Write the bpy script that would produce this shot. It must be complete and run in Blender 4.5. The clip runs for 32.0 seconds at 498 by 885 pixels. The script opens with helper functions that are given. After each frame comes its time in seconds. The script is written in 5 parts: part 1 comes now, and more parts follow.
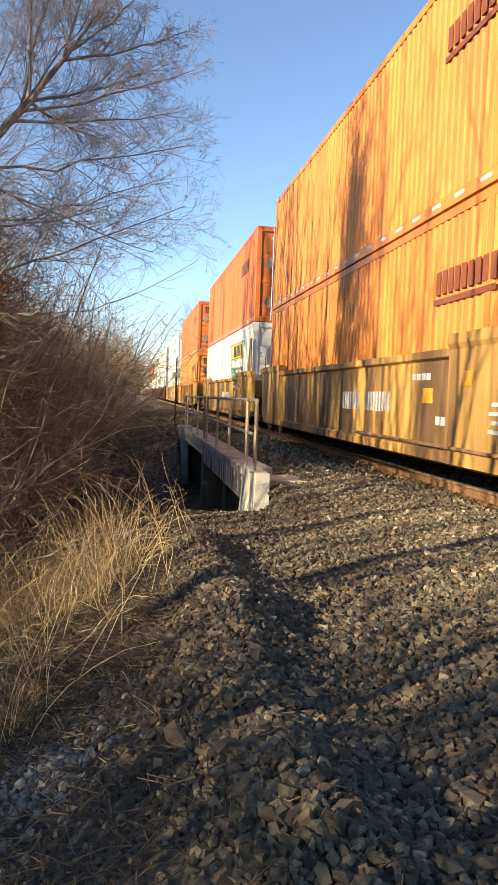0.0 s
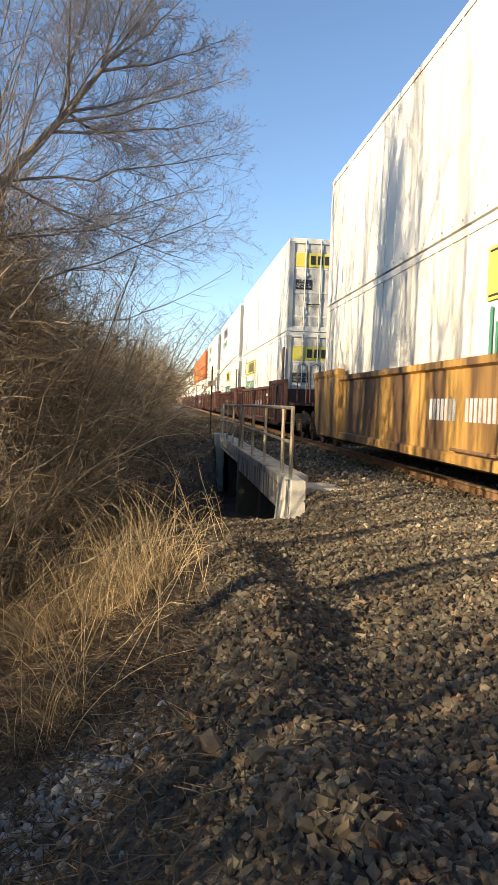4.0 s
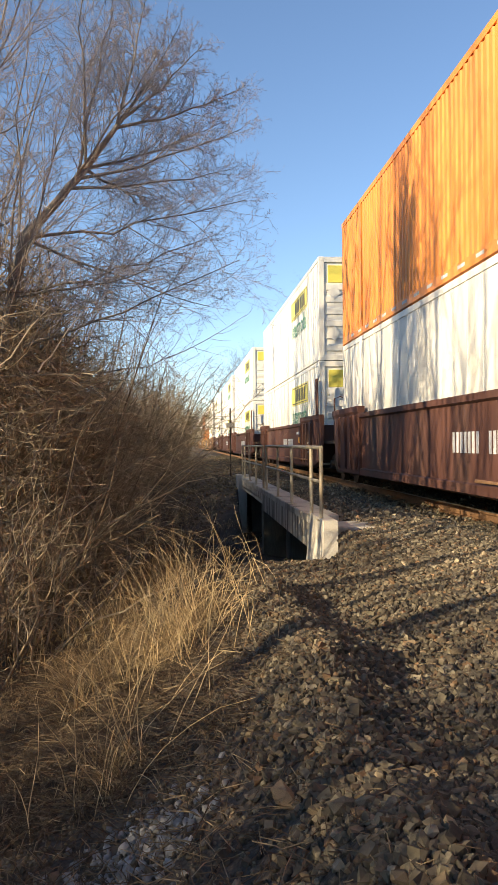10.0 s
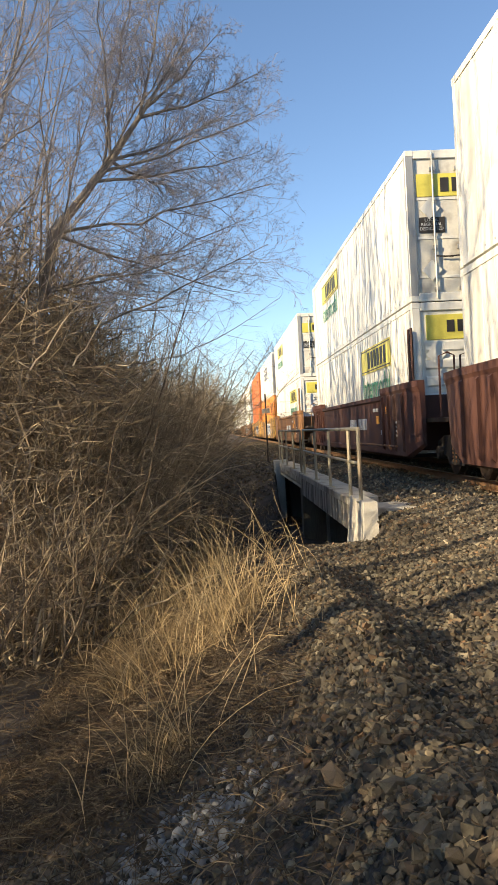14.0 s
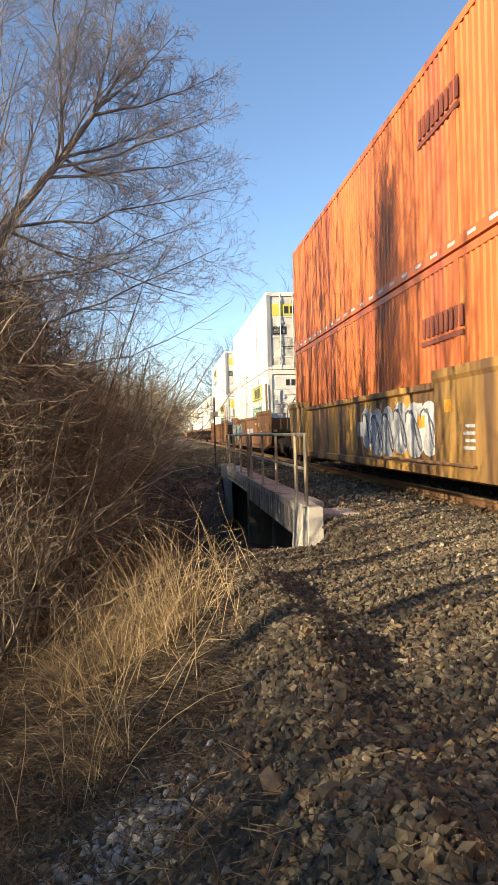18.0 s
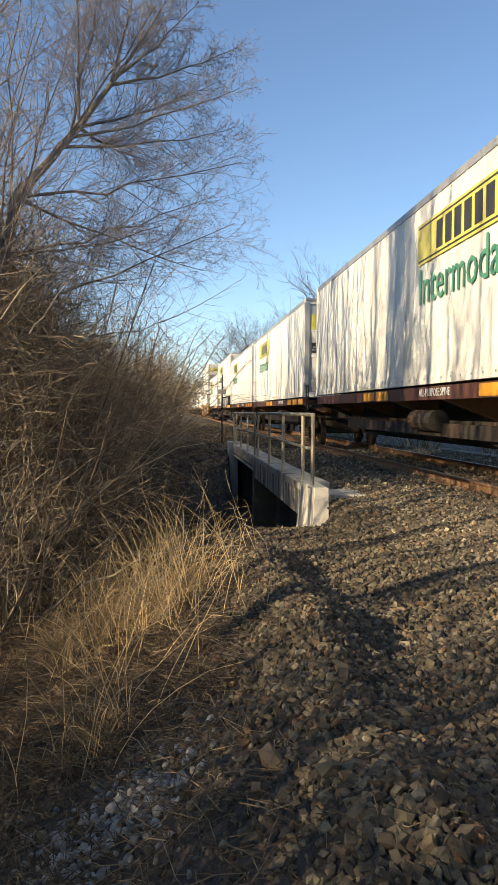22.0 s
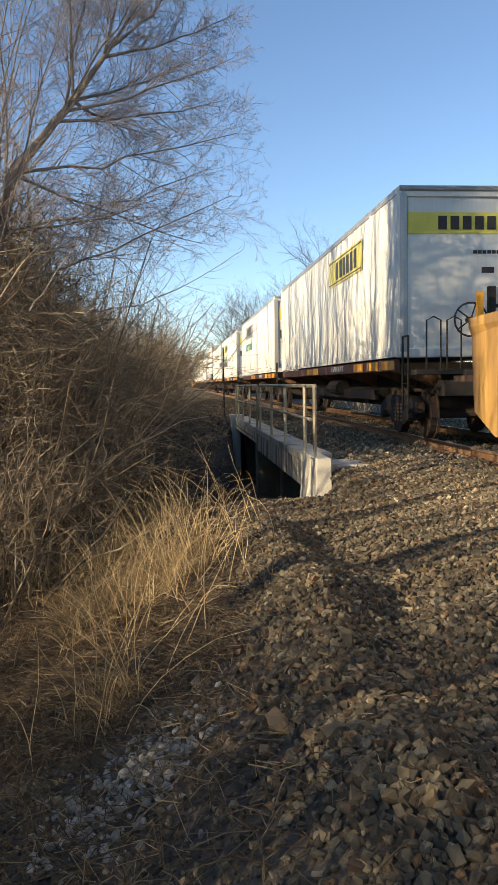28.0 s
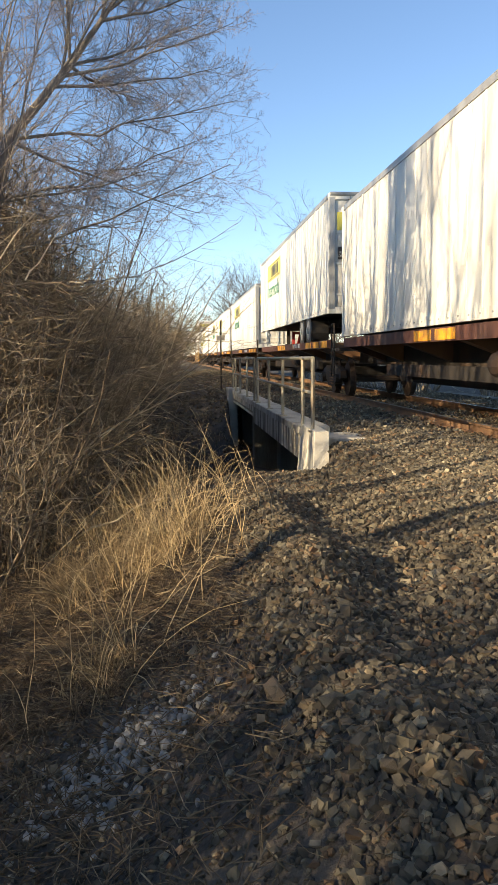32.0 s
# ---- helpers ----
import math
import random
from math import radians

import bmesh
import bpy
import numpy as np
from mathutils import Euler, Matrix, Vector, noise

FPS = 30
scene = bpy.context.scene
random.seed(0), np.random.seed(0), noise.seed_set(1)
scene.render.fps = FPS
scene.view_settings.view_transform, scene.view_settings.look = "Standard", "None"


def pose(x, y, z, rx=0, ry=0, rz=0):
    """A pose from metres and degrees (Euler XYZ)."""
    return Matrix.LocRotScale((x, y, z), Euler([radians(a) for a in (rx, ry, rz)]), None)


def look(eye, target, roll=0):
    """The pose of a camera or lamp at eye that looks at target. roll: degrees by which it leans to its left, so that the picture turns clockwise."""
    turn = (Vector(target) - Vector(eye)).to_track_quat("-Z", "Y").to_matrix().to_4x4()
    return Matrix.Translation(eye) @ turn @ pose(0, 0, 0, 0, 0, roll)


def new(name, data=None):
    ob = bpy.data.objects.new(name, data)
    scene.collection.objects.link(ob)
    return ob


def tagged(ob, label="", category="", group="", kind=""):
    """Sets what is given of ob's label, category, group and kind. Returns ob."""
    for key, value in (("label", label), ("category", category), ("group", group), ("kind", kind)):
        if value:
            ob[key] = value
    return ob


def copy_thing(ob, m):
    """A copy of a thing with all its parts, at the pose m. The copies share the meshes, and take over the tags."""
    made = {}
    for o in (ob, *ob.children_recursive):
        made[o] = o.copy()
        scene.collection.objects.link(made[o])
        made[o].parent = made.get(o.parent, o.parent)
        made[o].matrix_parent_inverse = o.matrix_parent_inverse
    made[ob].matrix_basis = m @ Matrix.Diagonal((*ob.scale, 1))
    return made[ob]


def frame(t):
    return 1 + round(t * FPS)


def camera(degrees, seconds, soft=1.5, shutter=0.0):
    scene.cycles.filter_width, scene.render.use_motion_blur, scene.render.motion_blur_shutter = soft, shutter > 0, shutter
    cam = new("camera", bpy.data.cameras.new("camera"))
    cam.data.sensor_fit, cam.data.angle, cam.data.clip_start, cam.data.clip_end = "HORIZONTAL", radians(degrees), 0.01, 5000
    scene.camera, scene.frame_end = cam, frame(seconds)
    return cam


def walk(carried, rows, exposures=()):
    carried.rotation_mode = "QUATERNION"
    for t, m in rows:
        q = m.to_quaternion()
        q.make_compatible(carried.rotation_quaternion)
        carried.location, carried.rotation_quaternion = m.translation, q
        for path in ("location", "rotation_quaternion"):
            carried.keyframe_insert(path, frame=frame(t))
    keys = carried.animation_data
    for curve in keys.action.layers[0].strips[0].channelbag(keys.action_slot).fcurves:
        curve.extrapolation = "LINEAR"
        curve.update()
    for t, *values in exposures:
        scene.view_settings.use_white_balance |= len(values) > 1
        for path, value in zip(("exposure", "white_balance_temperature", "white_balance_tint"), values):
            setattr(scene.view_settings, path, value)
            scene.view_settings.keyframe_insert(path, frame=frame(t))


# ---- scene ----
cam = camera(32.5, 32.0, 0.8)
EXPOSURES = [(0, 1.18, 6400, 10), (2, 1.28, 6450, 10), (3, 1.18, 6450, 10), (6, 0.84, 6380, 10), (7, 0.88, 6380, 10), (9, 1.10, 6450, 10), (12, 0.97, 6420, 10), (13, 1.0, 6420, 10), (17, 1.04, 6420, 10),
             (18, 1.10, 6450, 10), (19, 1.16, 6450, 10), (20, 0.82, 6400, 10), (23, 0.92, 6400, 10), (25, 1.02, 6400, 10), (28, 0.92, 6380, 10), (32, 1.12, 6420, 10)]
PATH = [
    (0, (-4.948, -11.84, 1.001), (-4.673, -9.862, 0.893), 2.2),
    (0.5, (-4.941, -11.836, 0.987), (-4.67, -9.858, 0.867), 0.9),
    (1, (-4.927, -11.803, 0.975), (-4.664, -9.826, 0.829), 0.4),
    (1.5, (-4.941, -11.823, 0.997), (-4.707, -9.842, 0.86), 0.7),
    (2, (-4.959, -11.818, 0.997), (-4.738, -9.835, 0.864), 1.1),
    (2.5, (-4.946, -11.796, 0.981), (-4.726, -9.813, 0.855), 1.0),
    (3, (-4.945, -11.815, 0.985), (-4.731, -9.831, 0.845), 1.3),
    (3.5, (-4.949, -11.803, 0.982), (-4.755, -9.816, 0.871), 1.7),
    (5.5, (-5.026, -11.839, 1.028), (-4.806, -9.852, 0.966), 3.5),
    (6, (-5.085, -11.79, 1.036), (-4.988, -9.793, 1.085), 1.6),
    (6.5, (-5.107, -11.79, 1.036), (-4.956, -9.796, 1.094), 1.8),
    (7, (-5.11, -11.785, 1.026), (-4.934, -9.793, 1.045), 2.0),
    (7.5, (-5.118, -11.799, 1.021), (-4.929, -9.808, 1.028), 2.0),
    (8, (-5.123, -11.79, 1.019), (-4.922, -9.8, 1.031), 2.2),
    (8.5, (-5.127, -11.802, 1.026), (-4.958, -9.809, 1.057), 1.7),
    (9, (-5.13, -11.801, 1.025), (-4.97, -9.808, 1.057), 1.2),
    (9.5, (-5.125, -11.808, 1.023), (-4.966, -9.815, 1.019), 0.2),
    (10, (-5.122, -11.813, 1.018), (-4.967, -9.819, 1.019), -0.5),
    (10.5, (-5.106, -11.794, 1.003), (-4.984, -9.798, 0.954), -2.6),
    (11, (-5.11, -11.813, 1.011), (-5.013, -9.816, 0.953), -2.4),
    (11.5, (-5.113, -11.789, 1.005), (-5.014, -9.792, 0.96), -1.9),
    (12, (-5.118, -11.785, 1.007), (-5.05, -9.786, 0.967), -2.5),
    (12.5, (-5.12, -11.796, 1.009), (-5.068, -9.797, 0.973), -2.5),
    (13, (-5.121, -11.8, 1.008), (-5.09, -9.8, 0.999), -2.8),
    (13.5, (-5.121, -11.808, 1.009), (-5.063, -9.809, 0.98), -3.3),
    (15.5, (-5.116, -11.777, 1.006), (-5.017, -9.78, 0.977), -1.6),
    (16, (-5.116, -11.797, 1.006), (-4.999, -9.801, 0.965), -1.9),
    (16.5, (-5.104, -11.785, 1.001), (-4.956, -9.791, 0.953), -2.2),
    (17, (-5.104, -11.789, 1.003), (-4.945, -9.796, 0.967), -1.9),
    (17.5, (-5.103, -11.788, 1.002), (-4.913, -9.798, 0.972), -2.0),
    (17.8, (-5.061, -11.788, 0.965), (-4.87, -9.797, 0.943), -1.6),
    (18, (-5.109, -11.792, 1.006), (-4.919, -9.801, 0.981), -1.5),
    (18.5, (-5.116, -11.796, 1.008), (-4.926, -9.806, 0.976), -0.9),
    (19, (-5.117, -11.776, 1.002), (-4.922, -9.786, 0.958), -0.3),
    (19.5, (-5.119, -11.78, 1.005), (-4.932, -9.789, 0.958), 0.1),
    (20, (-5.126, -11.784, 1.003), (-4.93, -9.794, 0.958), 0.4),
    (20.2, (-5.237, -11.78, 1.011), (-5.053, -9.789, 0.964), -0.0),
    (20.5, (-5.126, -11.78, 1.004), (-4.953, -9.788, 0.961), 0.3),
    (21, (-5.124, -11.79, 1.007), (-4.941, -9.799, 0.955), 0.1),
    (21.5, (-5.123, -11.782, 1.0), (-4.938, -9.792, 0.925), 0.3),
    (22, (-5.125, -11.772, 1.0), (-4.95, -9.781, 0.925), 0.4),
    (22.5, (-5.12, -11.759, 0.996), (-4.931, -9.77, 0.905), 0.0),
    (23, (-5.129, -11.764, 0.993), (-4.954, -9.775, 0.87), -0.3),
    (23.5, (-5.136, -11.772, 0.995), (-4.994, -9.781, 0.87), -0.6),
    (24, (-5.134, -11.772, 0.991), (-5.002, -9.779, 0.89), -0.3),
    (24.5, (-5.121, -11.796, 0.989), (-4.953, -9.806, 0.881), -0.5),
    (25, (-5.116, -11.817, 0.995), (-4.972, -9.824, 0.9), -0.4),
    (25.5, (-5.117, -11.826, 1.0), (-4.987, -9.832, 0.917), -0.9),
    (27.5, (-5.115, -11.825, 1.001), (-4.947, -9.836, 0.873), -0.8),
    (28, (-5.124, -11.827, 1.0), (-4.956, -9.839, 0.861), -0.8),
    (28.5, (-5.124, -11.817, 0.996), (-4.969, -9.828, 0.852), -0.7),
    (29, (-5.124, -11.809, 0.994), (-4.967, -9.82, 0.853), -0.8),
    (29.5, (-5.127, -11.818, 0.995), (-4.957, -9.829, 0.863), -0.9),
    (30, (-5.125, -11.823, 0.992), (-4.922, -9.84, 0.836), -0.7),
    (30.5, (-5.126, -11.793, 0.981), (-4.954, -9.808, 0.806), -0.5),
    (31, (-5.128, -11.812, 0.99), (-4.979, -9.827, 0.798), -1.1),
    (31.5, (-5.128, -11.792, 0.981), (-4.978, -9.809, 0.77), -0.5),
    (32, (-5.131, -11.777, 0.972), (-4.956, -9.795, 0.773), -0.4),
]
walk(cam, [(t, look(e, g, r)) for t, e, g, r in PATH], EXPOSURES)

# ---- light: low winter sun from the thicket's side, clear sky ----
SUN_DIR = Vector((-0.88, -0.44, 0.0)).normalized()
SUN_EL = radians(19)
to_sun = Vector((SUN_DIR.x * math.cos(SUN_EL), SUN_DIR.y * math.cos(SUN_EL), math.sin(SUN_EL)))
world = bpy.data.worlds.new("sky")
scene.world = world
world.use_nodes = True
wn, wl = world.node_tree.nodes, world.node_tree.links
sky = wn.new("ShaderNodeTexSky")
sky.sky_type = "NISHITA"
sky.sun_disc = False
sky.sun_elevation = SUN_EL
sky.sun_rotation = math.atan2(to_sun.x, to_sun.y)
sky.air_density, sky.dust_density, sky.ozone_density = 0.80, 0.0, 2.0
wl.new(sky.outputs[0], wn["Background"].inputs[0])
wn["Background"].inputs[1].default_value = 0.107
sun = new("sun", bpy.data.lights.new("sun", "SUN"))
sun.data.energy, sun.data.angle, sun.data.color = 5.0, radians(0.5), (1.0, 0.79, 0.50)
sun.matrix_world = look((0, 0, 30), Vector((0, 0, 30)) - to_sun)

RNG = np.random.default_rng(7)
SPEED = 17.117


# ---- materials ----
def material(name, color, rough=0.7, metal=0.0, var=0.25, scale=6.0, fine=60.0, bump=0.15, dirt=None, dirt_amt=0.0,
             dirt_scale=1.2, streak=False, island=0.0, rand=0.0, spec=0.4):
    """A node material: base colour varied at two scales, optional dirt layer, bump, and a value shift per piece."""
    m = bpy.data.materials.new(name)
    m.use_nodes = True
    n, l = m.node_tree.nodes, m.node_tree.links
    b = n["Principled BSDF"]
    b.inputs["Roughness"].default_value, b.inputs["Metallic"].default_value = rough, metal
    b.inputs["Specular IOR Level"].default_value = spec
    co = n.new("ShaderNodeTexCoord")
    mp = n.new("ShaderNodeMapping")
    if streak:
        mp.inputs["Scale"].default_value = (1.0, 1.0, 0.12)
    l.new(co.outputs["Object"], mp.inputs[0])
    n1, n2 = n.new("ShaderNodeTexNoise"), n.new("ShaderNodeTexNoise")
    n1.inputs["Scale"].default_value, n2.inputs["Scale"].default_value = scale, fine
    n1.inputs["Detail"].default_value = 5
    for t in (n1, n2):
        l.new(mp.outputs[0], t.inputs[0])
    add = n.new("ShaderNodeMath")
    add.operation = "ADD"
    l.new(n1.outputs[0], add.inputs[0])
    l.new(n2.outputs[0], add.inputs[1])
    ramp = n.new("ShaderNodeMapRange")
    ramp.inputs[1].default_value, ramp.inputs[2].default_value = 0.6, 1.4
    ramp.inputs[3].default_value, ramp.inputs[4].default_value = 1 - var, 1 + var
    l.new(add.outputs[0], ramp.inputs[0])
    last = ramp.outputs[0]
    if island or rand:
        if island:
            g = n.new("ShaderNodeNewGeometry")
            src, amt = g.outputs["Random Per Island"], island
        else:
            g = n.new("ShaderNodeObjectInfo")
            src, amt = g.outputs["Random"], rand
        r2 = n.new("ShaderNodeMapRange")
        r2.inputs[3].default_value, r2.inputs[4].default_value = 1 - amt, 1 + amt
        l.new(src, r2.inputs[0])
        mu = n.new("ShaderNodeMath")
        mu.operation = "MULTIPLY"
        l.new(last, mu.inputs[0])
        l.new(r2.outputs[0], mu.inputs[1])
        last = mu.outputs[0]
    vm = n.new("ShaderNodeVectorMath")
    vm.operation = "SCALE"
    vm.inputs[0].default_value = color[:3]
    l.new(last, vm.inputs["Scale"])
    out = vm.outputs[0]
    if dirt:
        d = n.new("ShaderNodeTexNoise")
        d.inputs["Scale"].default_value, d.inputs["Detail"].default_value = dirt_scale, 7
        l.new(mp.outputs[0], d.inputs[0])
        dr = n.new("ShaderNodeMapRange")
        dr.inputs[1].default_value, dr.inputs[2].default_value = 0.62 - dirt_amt * 0.3, 0.82 - dirt_amt * 0.3
        l.new(d.outputs[0], dr.inputs[0])
        mx = n.new("ShaderNodeMix")
        mx.data_type = "RGBA"
        mx.inputs["B"].default_value = (*dirt, 1)
        l.new(dr.outputs[0], mx.inputs["Factor"])
        l.new(out, mx.inputs["A"])
        out = mx.outputs["Result"]
    l.new(out, b.inputs["Base Color"])
    if bump:
        bp = n.new("ShaderNodeBump")
        bp.inputs["Strength"].default_value, bp.inputs["Distance"].default_value = bump, 0.02
        l.new(n2.outputs[0], bp.inputs["Height"])
        l.new(bp.outputs[0], b.inputs["Normal"])
    return m


def piece_material(name, colors, rough=0.9, island=True, fine=40.0, bump=0.3):
    """A material whose colour is drawn from a ramp, piece by piece."""
    m = bpy.data.materials.new(name)
    m.use_nodes = True
    n, l = m.node_tree.nodes, m.node_tree.links
    b = n["Principled BSDF"]
    b.inputs["Roughness"].default_value = rough
    b.inputs["Specular IOR Level"].default_value = 0.25
    if island:
        src = n.new("ShaderNodeNewGeometry").outputs["Random Per Island"]
    else:
        src = n.new("ShaderNodeObjectInfo").outputs["Random"]
    ramp = n.new("ShaderNodeValToRGB")
    e = ramp.color_ramp.elements
    while len(e) < len(colors):
        e.new(0.5)
    for i, c in enumerate(colors):
        e[i].position, e[i].color = i / (len(colors) - 1), (*c, 1)
    l.new(src, ramp.inputs[0])
    co, t = n.new("ShaderNodeTexCoord"), n.new("ShaderNodeTexNoise")
    t.inputs["Scale"].default_value, t.inputs["Detail"].default_value = fine, 6
    l.new(co.outputs["Object"], t.inputs[0])
    r = n.new("ShaderNodeMapRange")
    r.inputs[1].default_value, r.inputs[2].default_value, r.inputs[3].default_value, r.inputs[4].default_value = 0.3, 0.7, 0.65, 1.3
    l.new(t.outputs[0], r.inputs[0])
    v = n.new("ShaderNodeVectorMath")
    v.operation = "SCALE"
    l.new(ramp.outputs[0], v.inputs[0])
    l.new(r.outputs[0], v.inputs["Scale"])
    l.new(v.outputs[0], b.inputs["Base Color"])
    bp = n.new("ShaderNodeBump")
    bp.inputs["Strength"].default_value, bp.inputs["Distance"].default_value = bump, 0.01
    l.new(t.outputs[0], bp.inputs["Height"])
    l.new(bp.outputs[0], b.inputs["Normal"])
    return m


STONES = [(0.050, 0.043, 0.033), (0.084, 0.072, 0.052), (0.124, 0.105, 0.072), (0.070, 0.060, 0.046), (0.180, 0.154, 0.103), (0.092, 0.079, 0.059),
          (0.100, 0.083, 0.059), (0.245, 0.210, 0.145), (0.160, 0.098, 0.054), (0.060, 0.052, 0.041), (0.133, 0.101, 0.063), (0.076, 0.066, 0.052)]
# the same stone colours, scaled 1.75 times lighter
M_STONEL = piece_material("paler track stone", [(r * 1.75, g * 1.75, b * 1.72) for r, g, b in STONES], fine=25)
M_STONE = piece_material("ballast stone", STONES, fine=25)
M_STONE_ONE = piece_material("ballast stone single", STONES, island=False, fine=25)
M_PALE = piece_material("pale limestone", [(0.22, 0.21, 0.19), (0.32, 0.31, 0.285), (0.15, 0.145, 0.135)], fine=25)
M_GROUND = material("stony earth", (0.070, 0.056, 0.043), 0.95, var=0.5, scale=3.0, fine=45, bump=0.8, dirt=(0.15, 0.12, 0.085), dirt_amt=0.3)
M_GRASS = piece_material("dry grass", [(0.20, 0.135, 0.068), (0.32, 0.232, 0.118), (0.145, 0.094, 0.050), (0.46, 0.355, 0.20), (0.115, 0.076, 0.044)], 0.75, fine=8, bump=0.1)
M_STALK = piece_material("dry stalk", [(0.46, 0.34, 0.17), (0.58, 0.45, 0.26), (0.36, 0.25, 0.12)], 0.7, fine=8, bump=0.1)
M_LITTER = piece_material("leaf litter", [(0.085, 0.060, 0.038), (0.155, 0.110, 0.066), (0.058, 0.042, 0.029), (0.27, 0.21, 0.13), (0.12, 0.085, 0.05)], 0.9, fine=20)
M_BARK = material("grey bark", (0.18, 0.160, 0.145), 0.9, var=0.45, scale=2.5, fine=40, bump=0.6, streak=True)
M_TWIG = piece_material("twigs", [(0.20, 0.180, 0.182), (0.30, 0.265, 0.255), (0.165, 0.147, 0.150), (0.38, 0.335, 0.30)], 0.85, fine=6, bump=0.1)
M_DARKTWIG = piece_material("dark twigs", [(0.075, 0.064, 0.058), (0.12, 0.100, 0.088), (0.060, 0.052, 0.047), (0.16, 0.135, 0.115)], 0.85, fine=6, bump=0.1)
M_BRUSH = piece_material("brush", [(0.115, 0.088, 0.064), (0.25, 0.196, 0.133), (0.150, 0.116, 0.083), (0.48, 0.395, 0.27), (0.19, 0.148, 0.102), (0.34, 0.27, 0.18), (0.125, 0.096, 0.070), (0.21, 0.161, 0.108)], 0.85, fine=6, bump=0.1)
M_CONC = material("weathered concrete", (0.47, 0.44, 0.38), 0.9, var=0.22, scale=2.2, fine=50, bump=0.4, dirt=(0.13, 0.115, 0.10), dirt_amt=0.35, dirt_scale=2.5, streak=True)
# girder concrete with strong dark vertical streaks
M_CONCS = material("dark-streaked girder concrete", (0.50, 0.46, 0.39), 0.9, var=0.25, scale=3.0, fine=50, bump=0.4, dirt=(0.085, 0.075, 0.060), dirt_amt=0.62, dirt_scale=6.0, streak=True)
M_CONCP = material("pale cast concrete", (0.56, 0.53, 0.46), 0.9, var=0.12, scale=2.0, fine=45, bump=0.3, dirt=(0.26, 0.23, 0.19), dirt_amt=0.12, dirt_scale=2.5)
# base colour darkened to stand in for the shade under the deck
M_CONCD = material("shade-darkened streaked concrete", (0.15, 0.135, 0.105), 0.9, var=0.35, scale=2.2, fine=50, bump=0.4, dirt=(0.06, 0.055, 0.045), dirt_amt=0.5, dirt_scale=2.0, streak=True)
M_RAIL = material("rusty rail", (0.26, 0.15, 0.08), 0.75, 0.3, var=0.35, scale=3, fine=40, bump=0.25)
M_RAILTOP = material("worn rail head", (0.33, 0.28, 0.23), 0.5, 0.7, var=0.12, scale=4, fine=60, bump=0.05)
M_TIE = material("creosoted tie", (0.075, 0.055, 0.042), 0.95, var=0.5, scale=4, fine=30, bump=0.6, rand=0.3)
M_GALV = material("galvanised pipe", (0.40, 0.36, 0.27), 0.55, 0.35, var=0.25, scale=5, fine=60, bump=0.1, dirt=(0.17, 0.11, 0.07), dirt_amt=0.35)
M_WHITE = material("white box paint", (0.73, 0.72, 0.665), 0.45, var=0.07, scale=1.2, fine=20, bump=0.05, dirt=(0.42, 0.39, 0.34), dirt_amt=0.22, dirt_scale=1.4, streak=True)
M_ORANGE = material("faded orange box paint", (0.65, 0.235, 0.045), 0.5, var=0.18, scale=1.0, fine=18, bump=0.06, dirt=(0.46, 0.15, 0.035), dirt_amt=0.35, dirt_scale=0.9, streak=True, rand=0.16)
# the orange box paint shifted towards red
M_ORANGERED = material("redder orange box paint", (0.56, 0.160, 0.040), 0.5, var=0.18, scale=1.0, fine=18, bump=0.06, dirt=(0.33, 0.075, 0.04), dirt_amt=0.35, dirt_scale=0.9, streak=True, rand=0.16)
M_TAN = material("tan well car paint", (0.54, 0.31, 0.080), 0.6, var=0.16, scale=0.9, fine=12, bump=0.1, dirt=(0.13, 0.075, 0.038), dirt_amt=0.72, dirt_scale=1.1, streak=True, rand=0.18)
M_RED = material("oxide red well car paint", (0.088, 0.037, 0.027), 0.7, var=0.14, scale=0.7, fine=12, bump=0.1, dirt=(0.085, 0.05, 0.04), dirt_amt=0.45, dirt_scale=0.55, streak=True, rand=0.18)
M_RUST = material("rusty tan car paint", (0.24, 0.12, 0.05), 0.7, var=0.14, scale=0.7, fine=12, bump=0.15, dirt=(0.10, 0.055, 0.035), dirt_amt=0.6, dirt_scale=0.6, streak=True, rand=0.2)
M_STEEL = material("grimy dark steel", (0.028, 0.023, 0.019), 0.8, 0.0, var=0.4, scale=4, fine=40, bump=0.2, dirt=(0.075, 0.042, 0.024), dirt_amt=0.3)
M_WHEEL = material("worn wheel steel", (0.045, 0.030, 0.022), 0.75, 0.0, var=0.3, scale=6, fine=50, bump=0.1)
M_GREYMET = material("grey aluminium", (0.40, 0.40, 0.39), 0.45, 0.4, var=0.12, scale=3, fine=40, bump=0.08, dirt=(0.22, 0.20, 0.18), dirt_amt=0.3)
M_YELLOW = material("yellow vinyl panel", (0.66, 0.59, 0.11), 0.45, var=0.08, scale=3, fine=30, bump=0.03, dirt=(0.5, 0.4, 0.12), dirt_amt=0.15)
M_BLACK = material("black vinyl", (0.035, 0.032, 0.03), 0.5, var=0.2, scale=5, fine=30, bump=0.03)
M_NAVY = material("dark blue lettering", (0.040, 0.026, 0.030), 0.5, var=0.15, scale=5, fine=30, bump=0.03)
M_DOOR = material("grimy white door paint", (0.63, 0.61, 0.545), 0.5, var=0.10, scale=1.5, fine=20, bump=0.05, dirt=(0.22, 0.20, 0.17), dirt_amt=0.4, dirt_scale=2.0)
M_INK = material("faded dark blue ink", (0.115, 0.125, 0.165), 0.5, var=0.2, scale=3, fine=30, bump=0.03)
M_FADED = material("faded brown lettering", (0.20, 0.060, 0.028), 0.5, var=0.25, scale=4, fine=30, bump=0.03)
